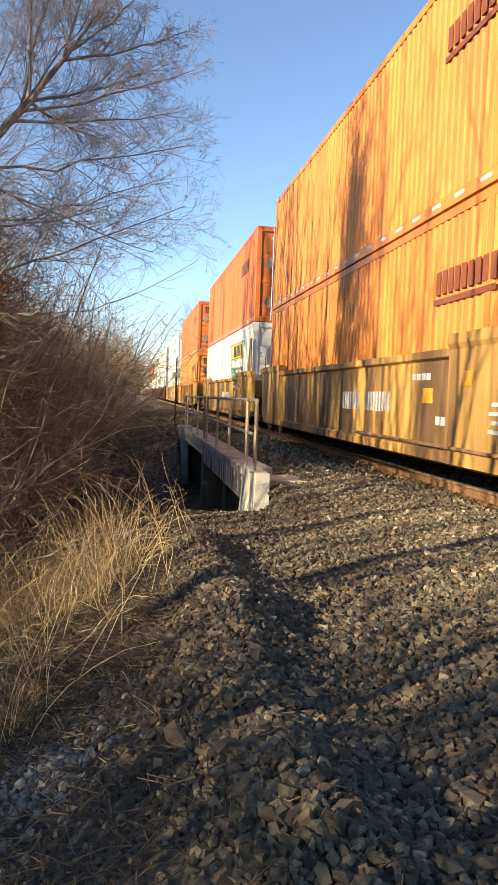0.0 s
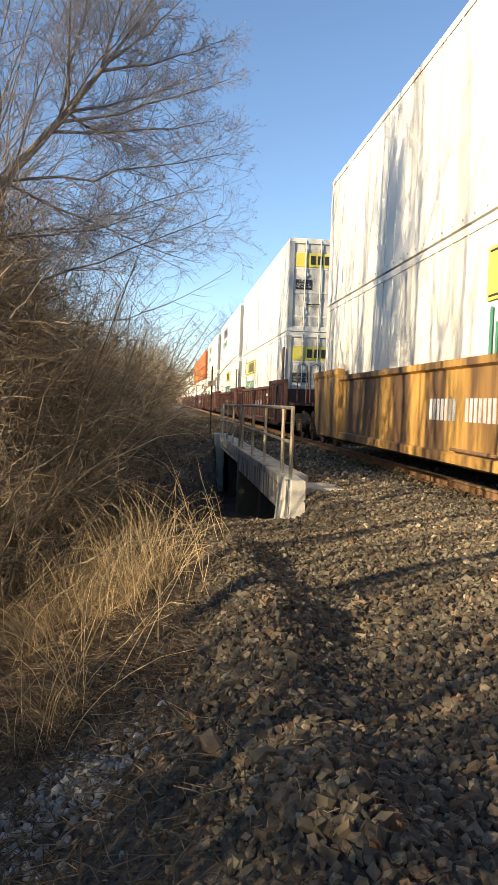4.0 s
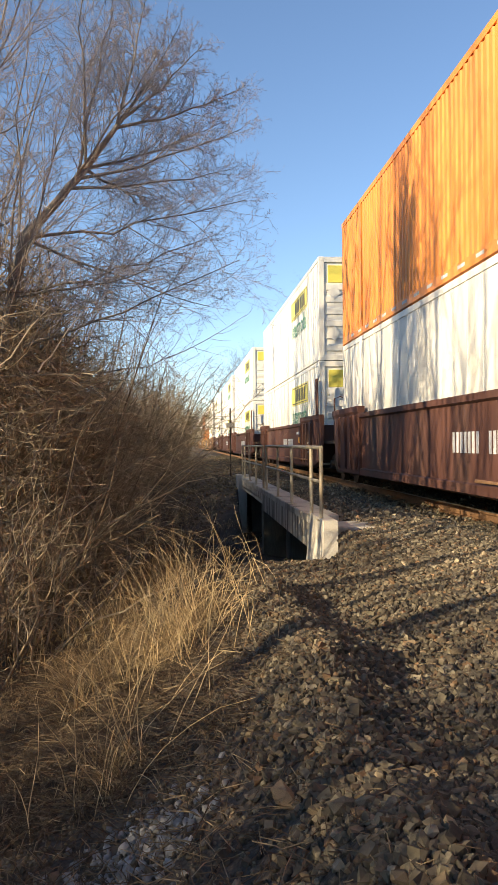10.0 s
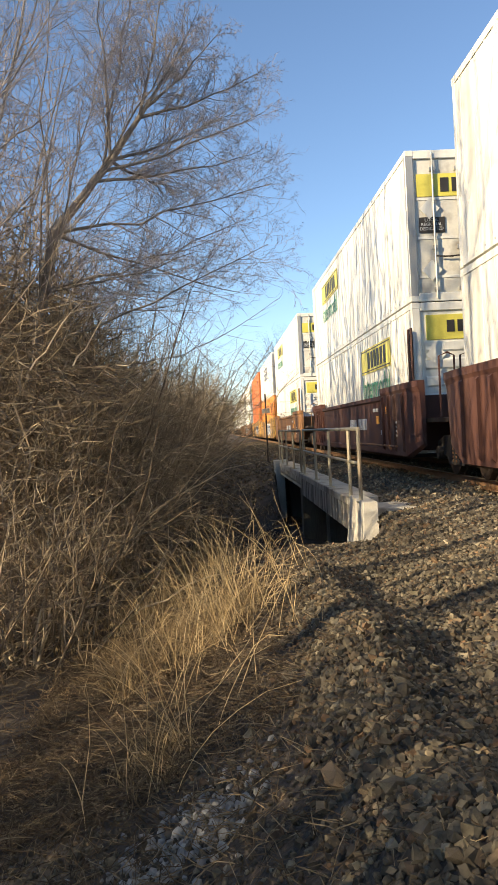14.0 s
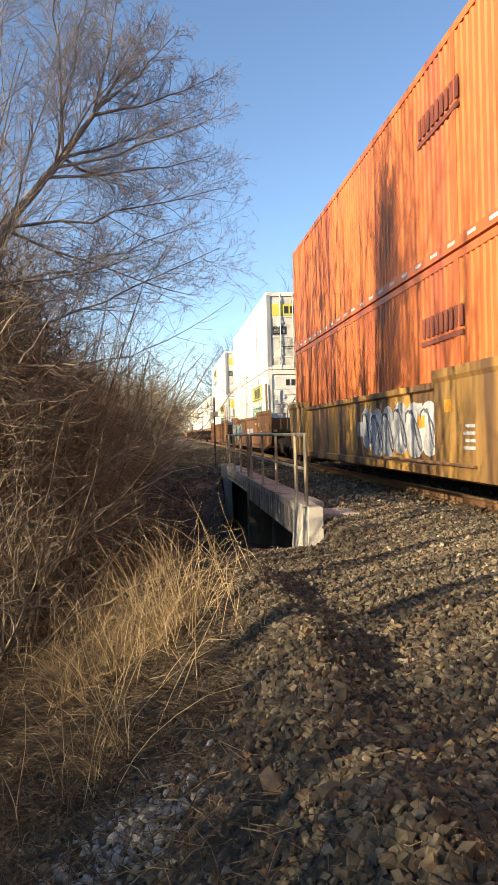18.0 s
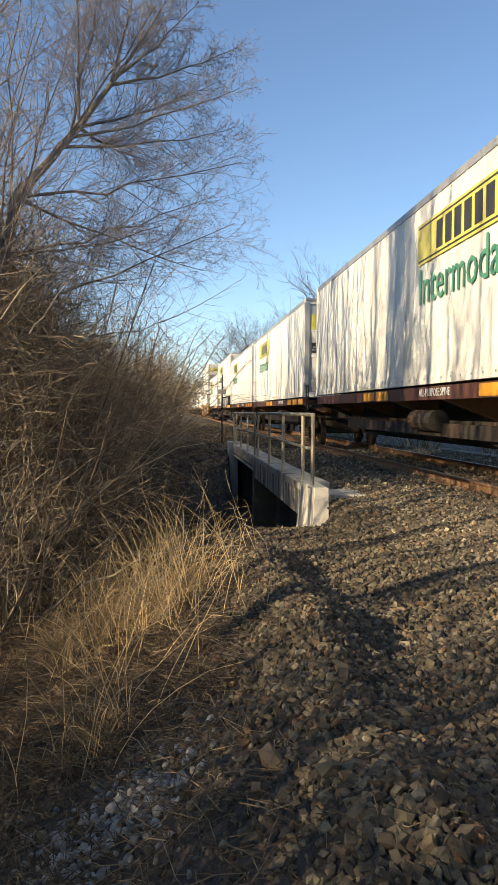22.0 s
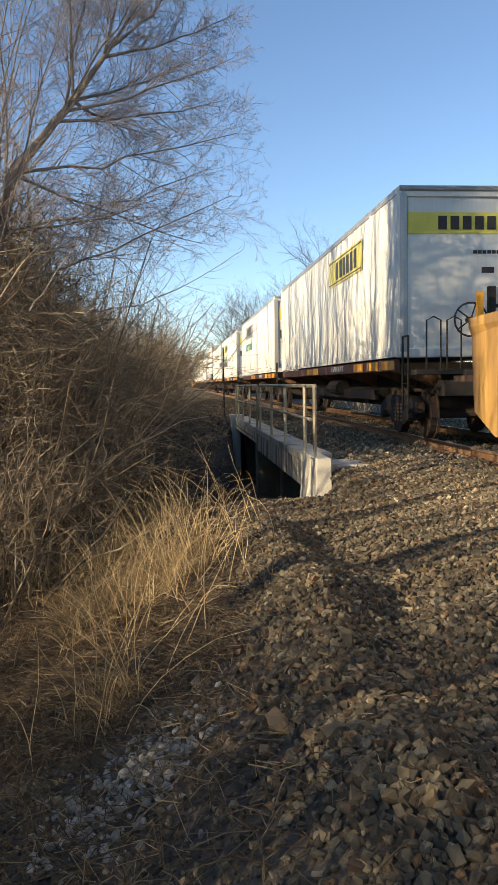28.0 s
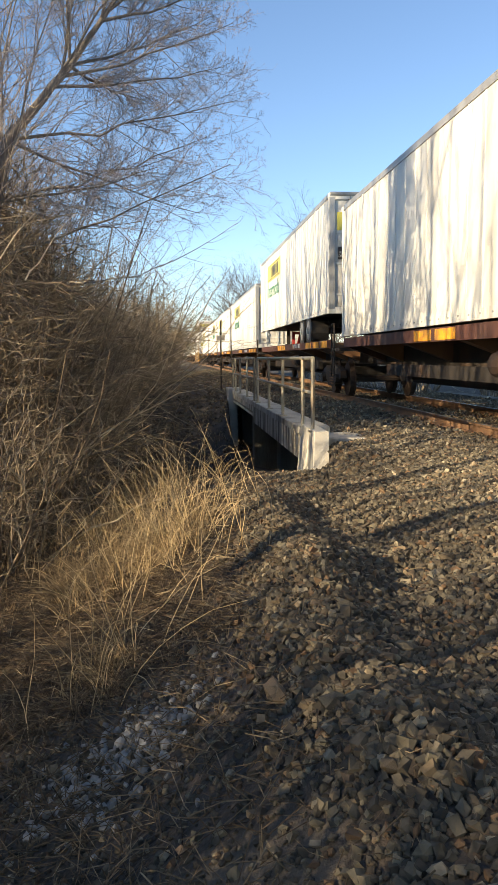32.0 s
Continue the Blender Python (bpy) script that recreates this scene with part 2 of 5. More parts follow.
M_GREEN = material("green lettering", (0.07, 0.24, 0.15), 0.5, var=0.12, scale=5, fine=30, bump=0.03)
M_PLATE = material("faded placard", (0.27, 0.22, 0.18), 0.6, var=0.2, scale=6, fine=40, bump=0.05, dirt=(0.25, 0.22, 0.19), dirt_amt=0.3)
M_AMBER = material("amber reflective sheet", (0.78, 0.36, 0.03), 0.4, var=0.2, scale=6, fine=40, bump=0.03, dirt=(0.3, 0.16, 0.05), dirt_amt=0.35, dirt_scale=4)
M_SPRAY = material("pale spray paint", (0.50, 0.52, 0.54), 0.6, var=0.3, scale=3, fine=20, bump=0.03)
M_TEAL = material("pale green spray paint", (0.34, 0.46, 0.40), 0.6, var=0.3, scale=3, fine=20, bump=0.03)
M_SPRAYR = material("red spray paint", (0.42, 0.045, 0.04), 0.6, var=0.25, scale=3, fine=20, bump=0.03)
M_FARWALL = material("pale far wall", (0.64, 0.57, 0.50), 0.9, var=0.1, scale=0.2, fine=3, bump=0.0)
M_FARGLASS = material("far window glass", (0.10, 0.11, 0.13), 0.2, var=0.1, scale=0.3, fine=3, bump=0.0)
M_ROOF = material("far flat roof", (0.22, 0.21, 0.20), 0.9, var=0.15, scale=0.3, fine=3, bump=0.0)
M_SIGN = material("weathered sign metal", (0.40, 0.38, 0.34), 0.5, 0.5, var=0.2, scale=5, fine=40, bump=0.05)


# ---- mesh helpers ----
class Mesh:
    """Gathers simple solids and turns them into one mesh object."""

    def __init__(self):
        self.v, self.f = [], []

    def add(self, verts, faces):
        k = len(self.v)
        self.v.extend(verts)
        self.f.extend([tuple(i + k for i in q) for q in faces])
        return self

    def box(self, x0, x1, y0, y1, z0, z1, bev=0.0):
        if bev:
            b = bev
            ring = [(x0 + b, y0), (x1 - b, y0), (x1, y0 + b), (x1, y1 - b), (x1 - b, y1), (x0 + b, y1), (x0, y1 - b), (x0, y0 + b)]
            cx, cy = (x0 + x1) / 2, (y0 + y1) / 2
            inn = [(x + (b if x < cx else -b), y + (b if y < cy else -b)) for x, y in ring]
            vs = [(x, y, z0) for x, y in inn] + [(x, y, z0 + b) for x, y in ring] + [(x, y, z1 - b) for x, y in ring] + [(x, y, z1) for x, y in inn]
            fs = [tuple(reversed(range(8))), tuple(range(24, 32))]
            for r in range(3):
                fs += [(r * 8 + i, r * 8 + (i + 1) % 8, r * 8 + 8 + (i + 1) % 8, r * 8 + 8 + i) for i in range(8)]
            return self.add(vs, fs)
        return self.add([(x0, y0, z0), (x1, y0, z0), (x1, y1, z0), (x0, y1, z0), (x0, y0, z1), (x1, y0, z1), (x1, y1, z1), (x0, y1, z1)],
                        [(3, 2, 1, 0), (4, 5, 6, 7), (0, 1, 5, 4), (1, 2, 6, 5), (2, 3, 7, 6), (3, 0, 4, 7)])

    def prism(self, profile, axis, a, b):
        """A closed outline pulled along an axis from a to b. The outline lies in the other two axes, in x, y, z order."""
        n = len(profile)

        def at(p, t):
            return {"x": (t, p[0], p[1]), "y": (p[0], t, p[1]), "z": (p[0], p[1], t)}[axis]
        vs = [at(p, a) for p in profile] + [at(p, b) for p in profile]
        fs = [(i, (i + 1) % n, n + (i + 1) % n, n + i) for i in range(n)] + [tuple(reversed(range(n))), tuple(range(n, 2 * n))]
        return self.add(vs, fs)

    def tube(self, pts, radii, n=6, cap=True):
        pts = [Vector(p) for p in pts]
        vs, fs = [], []
        for i, p in enumerate(pts):
            d = (pts[min(i + 1, len(pts) - 1)] - pts[max(i - 1, 0)])
            d = d.normalized() if d.length > 1e-9 else Vector((0, 0, 1))
            a = d.cross(Vector((0.31, 0.17, 0.93)) if abs(d.z) < 0.9 else Vector((1, 0, 0))).normalized()
            c = d.cross(a)
            r = radii[i] if hasattr(radii, "__len__") else radii
            for k in range(n):
                w = 2 * math.pi * k / n
                vs.append(tuple(p + a * (math.cos(w) * r) + c * (math.sin(w) * r)))
        for i in range(len(pts) - 1):
            fs += [(i * n + k, i * n + (k + 1) % n, (i + 1) * n + (k + 1) % n, (i + 1) * n + k) for k in range(n)]
        if cap:
            fs += [tuple(reversed(range(n))), tuple(range((len(pts) - 1) * n, len(pts) * n))]
        return self.add(vs, fs)

    def data(self, name, mat, smooth=False):
        me = bpy.data.meshes.new(name)
        me.from_pydata(self.v, [], self.f)
        me.materials.append(mat)
        bm = bmesh.new()
        bm.from_mesh(me)
        bmesh.ops.recalc_face_normals(bm, faces=bm.faces)
        bm.to_mesh(me)
        bm.free()
        if smooth:
            me.polygons.foreach_set("use_smooth", [True] * len(me.polygons))
        return me


def part(name, mesh, mat, parent, label="", smooth=False):
    ob = new(name, mesh.data(name, mat, smooth))
    ob.parent = parent
    if label:
        tagged(ob, label)
    return ob


def empty(name, m=None, **tags):
    ob = new(name)
    ob.empty_display_size = 0.2
    if m is not None:
        ob.matrix_basis = m
    return tagged(ob, **tags)


def raw_mesh(name, verts, faces, mat, smooth=False):
    """A big mesh from arrays of vertices and equal faces."""
    verts, faces = np.asarray(verts, np.float32), np.asarray(faces, np.int32)
    me = bpy.data.meshes.new(name)
    me.vertices.add(len(verts))
    me.vertices.foreach_set("co", verts.ravel())
    me.loops.add(faces.size)
    me.loops.foreach_set("vertex_index", faces.ravel())
    me.polygons.add(len(faces))
    me.polygons.foreach_set("loop_start", np.arange(0, faces.size, faces.shape[1], dtype=np.int32))
    me.polygons.foreach_set("use_smooth", np.full(len(faces), smooth, bool))
    me.materials.append(mat)
    me.update(calc_edges=True)
    me.validate()
    return me


# ---- ground ----
def step(a, b, x):
    t = np.clip((x - a) / (b - a), 0, 1)
    return t * t * (3 - 2 * t)


PROFILE_X = [-400, -60, -14, -9.5, -7.5, -6.4, -5.6, -5.0, -4.3, -3.3, -2.2, -1.75, 1.75, 2.4, 4.5, 8, 20, 60, 400]
PROFILE_Z = [-1.0, -1.0, -1.0, -1.35, -1.45, -1.3, -1.0, -0.62, -0.36, -0.30, -0.20, -0.16, -0.16, -0.25, -0.9, -1.2, -1.0, -0.8, -0.8]


RIDGE_X0, RIDGE_SLOPE = -4.44, 0.02


def lumps(x, y):
    return (np.sin(x * 1.7 + np.sin(y * 0.9) * 1.3) * np.cos(y * 1.3 + x * 0.6) * 0.5 + np.sin(x * 3.9 + y * 2.3) * 0.25 + np.sin(y * 5.1 - x * 2.2) * 0.2)


def ground(x, y):
    x, y = np.asarray(x, float), np.asarray(y, float)
    z = np.interp(x, PROFILE_X, PROFILE_Z)
    off = step(-1.9, -2.6, x) + step(2.0, 2.6, x)
    z = z + lumps(x, y) * 0.045 * np.clip(off, 0, 1)
    # the shoulder is heaped up against the bridge end
    heap = step(-3.4, -1.2, y) * step(-3.35, -3.0, x) * step(-1.5, -1.9, x)
    z = z + heap * 0.13
    # a low ridge of heaped stone runs along the shoulder, with a hollow beside it
    ridge = step(-10.6, -9.2, y) * step(-2.6, -5.0, y) * (0.80 + 0.28 * np.sin(y * 2.6 + 0.8) + 0.12 * np.sin(y * 5.3))
    crest = x - RIDGE_X0 - RIDGE_SLOPE * (y + 8.0) - 0.07 * np.sin(y * 1.7)
    z = z + ridge * (0.18 * np.exp(-(crest / np.where(crest < 0, 0.34, 0.30)) ** 2) - 0.06 * np.exp(-((crest - 0.62) / 0.3) ** 2))
    # the far bank beyond the bridge: a wide shoulder with washed-out ridges
    far = step(13.0, 16.0, y) * step(-2.2, -2.9, x) * step(-7.4, -5.9, x)
    z = z + far * (np.maximum(-0.34 - z, 0) + 0.15 * np.sin(y * 0.75 + x * 1.6) * np.exp(-((x + 4.6) / 1.3) ** 2) + 0.05 * np.sin(y * 1.9 - x * 2.1))
    # the ravine under the bridge
    cut = step(-2.6, 1.6, y + 0.45 * (x + 3.4)) * (1 - step(8.0, 13.6, y + 0.3 * (x + 3.4)))
    deep = np.minimum(z, -1.70 + 0.06 * lumps(x * 2, y * 2))
    side = step(-3.0, -3.5, x)
    under = step(0.25, 0.45, y) * (1 - step(13.75, 13.95, y))
    cut = np.where(x < -3.2, cut * side * (0.30 + 0.70 * step(-6.0, -4.1, x)), 0)
    cut = np.maximum(cut, under * (np.abs(x) < 3.6))
    return z * (1 - cut) + deep * cut


def ground_sheet():
    xs = np.unique(np.concatenate([np.linspace(-400, -60, 8), np.linspace(-60, -14, 14), np.arange(-14, -7, 0.35), np.arange(-7, 2.6, 0.1),
                                   np.arange(2.6, 14, 0.5), np.linspace(14, 60, 12), np.linspace(60, 400, 8)]))
    ys = np.unique(np.concatenate([np.linspace(-300, -30, 8), np.arange(-30, -13, 1.0), np.arange(-13, 18, 0.12), np.arange(18, 40, 0.3),
                                   np.arange(40, 120, 1.0), np.linspace(120, 900, 40)]))
    gx, gy = np.meshgrid(xs, ys)
    gz = ground(gx, gy)
    vs = np.stack([gx, gy, gz], -1).reshape(-1, 3)
    w = len(xs)
    i = (np.arange(len(ys) - 1)[:, None] * w + np.arange(w - 1)[None]).ravel()
    fs = np.stack([i, i + 1, i + w + 1, i + w], -1)
    return new("ground", raw_mesh("ground", vs, fs, M_GROUND, True))


GROUND = tagged(ground_sheet(), "stony earth embankment with gravel, ruts and a ravine", "ground", kind="structure")


def ico():
    bm = bmesh.new()
    bmesh.ops.create_icosphere(bm, subdivisions=1, radius=1.0)
    v = np.array([tuple(q.co) for q in bm.verts])
    f = np.array([[q.index for q in p.verts] for p in bm.faces])
    bm.free()
    return v, f


def block():
    v = np.array([(a, b, c) for a in (-1, 1) for b in (-1, 1) for c in (-1, 1)], float) * 0.74
    v += np.random.default_rng(3).uniform(-0.30, 0.30, v.shape)
    f = np.array([(0, 1, 3), (0, 3, 2), (4, 6, 7), (4, 7, 5), (0, 4, 5), (0, 5, 1), (2, 3, 7), (2, 7, 6), (0, 2, 6), (0, 6, 4), (1, 5, 7), (1, 7, 3)])
    return v, f


def stones(n, x0, x1, y0, y1, size, sink=0.25, keep=None, rng=RNG, level=None, blocky=False):
    """Many crushed stones lying on the ground: positions and faces in one pair of arrays."""
    iv, jf = block() if blocky else ico()
    x, y = rng.uniform(x0, x1, n), rng.uniform(y0, y1, n)
    if keep is not None:
        k = keep(x, y, rng)
        x, y = x[k], y[k]
        n = len(x)
    s = size * np.exp(np.clip(rng.normal(0, 0.30, n), -0.6, 0.5))
    sc = s[:, None] * rng.uniform(0.6, 1.15, (n, 3))
    sc[:, 2] *= 0.75
    jit = 1 + rng.uniform(-0.28, 0.28, (n, len(iv), 3))
    v = iv[None] * jit * sc[:, None]
    q = rng.normal(size=(n, 4))
    q /= np.linalg.norm(q, axis=1)[:, None]
    a, b, c, d = q.T
    R = np.stack([np.stack([1 - 2 * (c * c + d * d), 2 * (b * c - a * d), 2 * (b * d + a * c)], -1),
                  np.stack([2 * (b * c + a * d), 1 - 2 * (b * b + d * d), 2 * (c * d - a * b)], -1),
                  np.stack([2 * (b * d - a * c), 2 * (c * d + a * b), 1 - 2 * (b * b + c * c)], -1)], 1)
    v = np.einsum("nij,nkj->nki", R, v)
    z = (ground(x, y) if level is None else level + 0.05 * lumps(x * 2, y)) + s * (0.5 - sink) + rng.uniform(0, 0.3, n) * s
    v += np.stack([x, y, z], -1)[:, None]
    f = jf[None] + (np.arange(n) * len(iv))[:, None, None]
    return v.reshape(-1, 3), f.reshape(-1, 3)


def off_track(x, y, rng):
    on_bridge = (np.abs(x) < 3.5) & (y > 0.2) & (y < 14)
    return ~on_bridge


def shoulder(a, b, floor):
    return lambda x, y, r: off_track(x, y, r) & (r.random(len(x)) < step(a, b, x) * (1 - floor) + floor)


for n, x0, x1, y0, y1, size, keep, label in (
        (13000, -6.4, -2.4, -10.8, -7.0, 0.0195, shoulder(-4.85, -4.55, 0.09), "brown-grey crushed stone strewn over the embankment shoulder"),
        (15000, -5.6, -1.3, -7.0, -2.2, 0.0195, shoulder(-4.85, -4.4, 0.04), "crushed stone ballast heaped towards the track"),
        (11000, -5.0, -0.3, -2.2, 3.5, 0.0205, shoulder(-5.0, -4.0, 0.15), "crushed stone ballast round the bridge end"),
        (9000, -2.4, -1.5, -13.5, -7.0, 0.026, off_track, "crushed stone ballast at the tie ends"),
        (14000, -6.5, 0.4, 3.5, 60.0, 0.032, off_track, "loose stone on the far bank and in the ravine")):
    for angular in (False, True):
        v, f = stones(n, x0, x1, y0, y1, size, keep=keep, blocky=angular)
        tagged(new("ballast", raw_mesh("ballast", v, f, M_STONE)), label, "ballast", kind="stuff")
v, f = stones(12000, -3.0, -1.0, -6.5, 0.2, 0.0215, keep=shoulder(-3.1, -2.2, 0.1), blocky=True)
tagged(new("ballast", raw_mesh("ballast", v, f, M_STONEL)), "paler crushed stone along the tie ends", "ballast", kind="stuff")
v, f = stones(12000, 1.6, 5.0, -9.0, 26.0, 0.04, keep=off_track, blocky=True)
tagged(new("ballast", raw_mesh("ballast", v, f, M_STONE)), "loose stone on the far side of the track", "ballast", kind="stuff")
v, f = stones(8000, -6.2, -4.4, -10.0, -3.0, 0.012)
tagged(new("gravel", raw_mesh("gravel", v, f, M_STONE)), "small dark gravel sunk into the soil of the slope", "gravel", kind="stuff")
v, f = stones(9000, -0.7, 1.7, -9.0, 1.0, 0.026, level=-0.19, blocky=True)
tagged(new("ballast", raw_mesh("ballast", v, f, M_STONE)), "grimy crushed stone between the rails", "ballast", kind="stuff")
v, f = stones(13000, -2.92, 2.9, 0.05, 14.0, 0.026, level=-0.17, blocky=True)
tagged(new("ballast", raw_mesh("ballast", v, f, M_STONEL)), "crushed stone lying on the bridge deck", "ballast", kind="stuff")
v, f = stones(2600, -6.0, -4.8, -8.9, -7.1, 0.022, keep=lambda x, y, r: r.random(len(x)) < np.exp(-((x + 5.4) / 0.28) ** 2 - ((y + 7.95) / 0.36) ** 2))
tagged(new("gravel", raw_mesh("gravel", v, f, M_PALE)), "patch of pale grey limestone gravel in the shade", "gravel", kind="stuff")


# ---- track ----
def track():
    t = empty("track", label="straight railway track with rusty rails on timber ties", category="track", kind="structure")
    prof = [(-0.075, -0.16), (0.075, -0.16), (0.075, -0.145), (0.012, -0.13), (0.012, -0.045), (0.036, -0.03), (0.036, -0.002), (-0.036, -0.002),
            (-0.036, -0.03), (-0.012, -0.045), (-0.012, -0.13), (-0.075, -0.145)]
    for sx in (-0.755, 0.755):
        r = part("rail", Mesh().prism([(sx + a, b) for a, b in prof], "y", -60, 700), M_RAIL, t)
        part("rail_head", Mesh().box(sx - 0.033, sx + 0.033, -60, 700, -0.002, 0.0), M_RAILTOP, r, "polished running surface")
    base = Mesh().box(-1.28, 1.28, -0.115, 0.115, -0.32, -0.165, 0.012).data("tie", M_TIE)
    plate = Mesh().box(-0.10, 0.10, -0.09, 0.09, -0.168, -0.155).box(-0.085, -0.06, -0.05, -0.02, -0.16, -0.12).box(0.06, 0.085, 0.02, 0.05, -0.16, -0.12)
    plate_me = plate.data("tie_plate", M_RAIL)
    y = -20.0
    while y < 75:
        o = new("tie", base)
        o.parent = t
        o.matrix_basis = pose(RNG.uniform(-0.03, 0.03), y, RNG.uniform(-0.006, 0.004), 0, 0, RNG.uniform(-1, 1))
        if -4 < y < 20:
            for sx in (-0.755, 0.755):
                p = new("tie_plate", plate_me)
                p.parent = o
                p.matrix_basis = pose(sx, 0, 0)
        y += 0.53
    return t


track()


# ---- bridge ----
def bridge():
    b = empty("bridge", label="small weathered concrete railway bridge with a pipe railing", category="bridge", kind="structure")
    part("deck", Mesh().box(-3.34, 3.4, -0.05, 14.1, -0.36, -0.30), M_CONC, b)
    part("ballast_bed", Mesh().box(-2.94, 2.9, 0.0, 14.05, -0.30, -0.19), M_GROUND, b, "stone bed on the deck")
    # kerb in cast pieces
    y = 0.0
    while y < 13.9:
        w = 0.78
        part("kerb_block", Mesh().box(-3.37, -2.95, y + 0.008, min(y + w, 14.0) - 0.008, -0.12, 0.0 + RNG.uniform(-0.008, 0.006), 0.015), M_CONC, b)
        y += w
    part("girder", Mesh().prism([(0.02, -0.118), (7.3, -0.118), (6.9, -0.47), (0.02, -0.47)], "x", -3.362, -2.9), M_CONCS, b, "concrete edge girder with dark streaks")
    part("girder", Mesh().prism([(7.32, -0.118), (14.0, -0.118), (14.0, -0.24), (7.2, -0.24)], "x", -3.355, -2.9), M_CONCS, b)
    # far girder, abutments and piers: shade put into the concrete colour
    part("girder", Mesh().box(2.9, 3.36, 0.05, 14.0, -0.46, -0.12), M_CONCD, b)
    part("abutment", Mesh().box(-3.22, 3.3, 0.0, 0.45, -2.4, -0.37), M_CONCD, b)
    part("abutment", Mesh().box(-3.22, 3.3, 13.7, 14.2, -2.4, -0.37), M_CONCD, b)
    part("pier", Mesh().box(-3.2, 3.2, 3.6, 4.1, -2.4, -0.47), M_CONCD, b, "shade-darkened streaked concrete pier")
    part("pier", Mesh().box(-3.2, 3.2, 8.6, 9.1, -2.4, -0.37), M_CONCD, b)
    part("wing_wall", Mesh().add([(-3.36, -1.2, 0.03), (-3.19, -1.2, 0.03), (-3.17, 0.0, 0.03), (-3.35, 0.0, 0.03), (-3.42, -1.22, -1.3), (-3.17, -1.22, -1.3), (-3.15, 0.0, -1.9), (-3.55, 0.06, -1.9)],
                                [(0, 1, 2, 3), (4, 7, 6, 5), (0, 4, 5, 1), (1, 5, 6, 2), (2, 6, 7, 3), (3, 7, 4, 0)]), M_CONCP, b, "pale wing wall with worn corners")
    part("wing_wall", Mesh().add([(-3.50, 13.7, 0.05), (-3.12, 13.7, 0.05), (-3.12, 14.5, 0.05), (-3.50, 14.5, 0.05), (-3.38, 13.7, -1.9), (-3.05, 13.7, -1.9), (-3.05, 14.5, -1.9), (-3.38, 14.5, -1.9)],
                                [(0, 1, 2, 3), (4, 7, 6, 5), (0, 4, 5, 1), (1, 5, 6, 2), (2, 6, 7, 3), (3, 7, 4, 0)]), M_CONCP, b)
    part("walkway_slab", Mesh().box(-3.16, -2.6, -0.9, -0.02, -0.2, -0.085, 0.01), M_CONC, b)
    return b


bridge()


def railing():
    r = empty("railing", label="rusty galvanised pipe railing along the bridge edge", category="railing", kind="structure")
    xs = -3.325
    ys = [-0.78, 0.08, 2.25, 4.3, 6.5, 7.2, 9.1, 11.2, 12.9, 13.9]
    for y in ys:
        p = part("post", Mesh().tube([(xs, y, -0.14), (xs, y, 0.95)], 0.026, 8), M_GALV, r)
        part("base_plate", Mesh().box(xs - 0.06, xs + 0.06, y - 0.06, y + 0.06, 0.0, 0.014), M_GALV, p)
    part("top_rail", Mesh().tube([(xs, -0.80, 0.95), (xs, 6.5, 0.945)], 0.026, 8), M_GALV, r)
    part("top_rail", Mesh().tube([(xs, 7.2, 0.94), (xs, 13.92, 0.93)], 0.026, 8), M_GALV, r)
    part("mid_rail", Mesh().tube([(xs, -0.78, 0.50), (xs, 6.5, 0.50)], 0.022, 8), M_GALV, r)
    part("mid_rail", Mesh().tube([(xs, 7.2, 0.50), (xs, 13.9, 0.49)], 0.022, 8), M_GALV, r)
    return r


railing()


def sign_post():
    s = empty("sign_post", pose(-3.25, 21.7, 0), label="thin steel post with a small weathered marker plate", category="sign")
    g = float(ground(-3.25, 21.7))
    part("post", Mesh().tube([(0, 0, g - 0.2), (0, 0, 2.4)], 0.03, 8), M_STEEL, s)
    part("plate", Mesh().box(-0.16, 0.16, -0.035, -0.025, 1.62, 1.82, 0.004), M_SIGN, s)
    return s


sign_post()


# ---- vegetation ----
def tubes(polys, n=3):
    """Tapered tubes for many centre lines with the same number of points: list of (points (k,3), radii (k,))."""
    P = np.array([p for p, r in polys])
    R = np.array([r for p, r in polys])
    N, K, _ = P.shape
    d = np.empty_like(P)
    d[:, 1:-1] = P[:, 2:] - P[:, :-2]
    d[:, 0], d[:, -1] = P[:, 1] - P[:, 0], P[:, -1] - P[:, -2]
    d /= np.linalg.norm(d, axis=2, keepdims=True) + 1e-9
    a = np.cross(d, np.array([0.31, 0.87, 0.23]))
    a /= np.linalg.norm(a, axis=2, keepdims=True) + 1e-9
    c = np.cross(d, a)
    w = 2 * np.pi * np.arange(n) / n
    V = P[:, :, None] + R[:, :, None, None] * (a[:, :, None] * np.cos(w)[None, None, :, None] + c[:, :, None] * np.sin(w)[None, None, :, None])
    k, i = np.meshgrid(np.arange(K - 1), np.arange(n), indexing="ij")
    f = np.stack([k * n + i, k * n + (i + 1) % n, (k + 1) * n + (i + 1) % n, (k + 1) * n + i], -1).reshape(-1, 4)
    F = f[None] + (np.arange(N) * K * n)[:, None, None]
    return V.reshape(-1, 3), F.reshape(-1, 4)


def ribbons(polys):
    """Flat tapered strips for the finest twigs."""
    P, R = np.array([p for p, r in polys]), np.array([r for p, r in polys])
    N, K, _ = P.shape
    a = np.cross(P[:, -1] - P[:, 0], RNG.normal(size=(N, 3)))
    a /= np.linalg.norm(a, axis=1, keepdims=True) + 1e-9
    V = np.stack([P - a[:, None] * R[..., None], P + a[:, None] * R[..., None]], 2)
    k = np.arange(K - 1)
    f = np.stack([2 * k, 2 * k + 1, 2 * k + 3, 2 * k + 2], -1)
    F = f[None] + (np.arange(N) * K * 2)[:, None, None]
    return V.reshape(-1, 3), F.reshape(-1, 4)


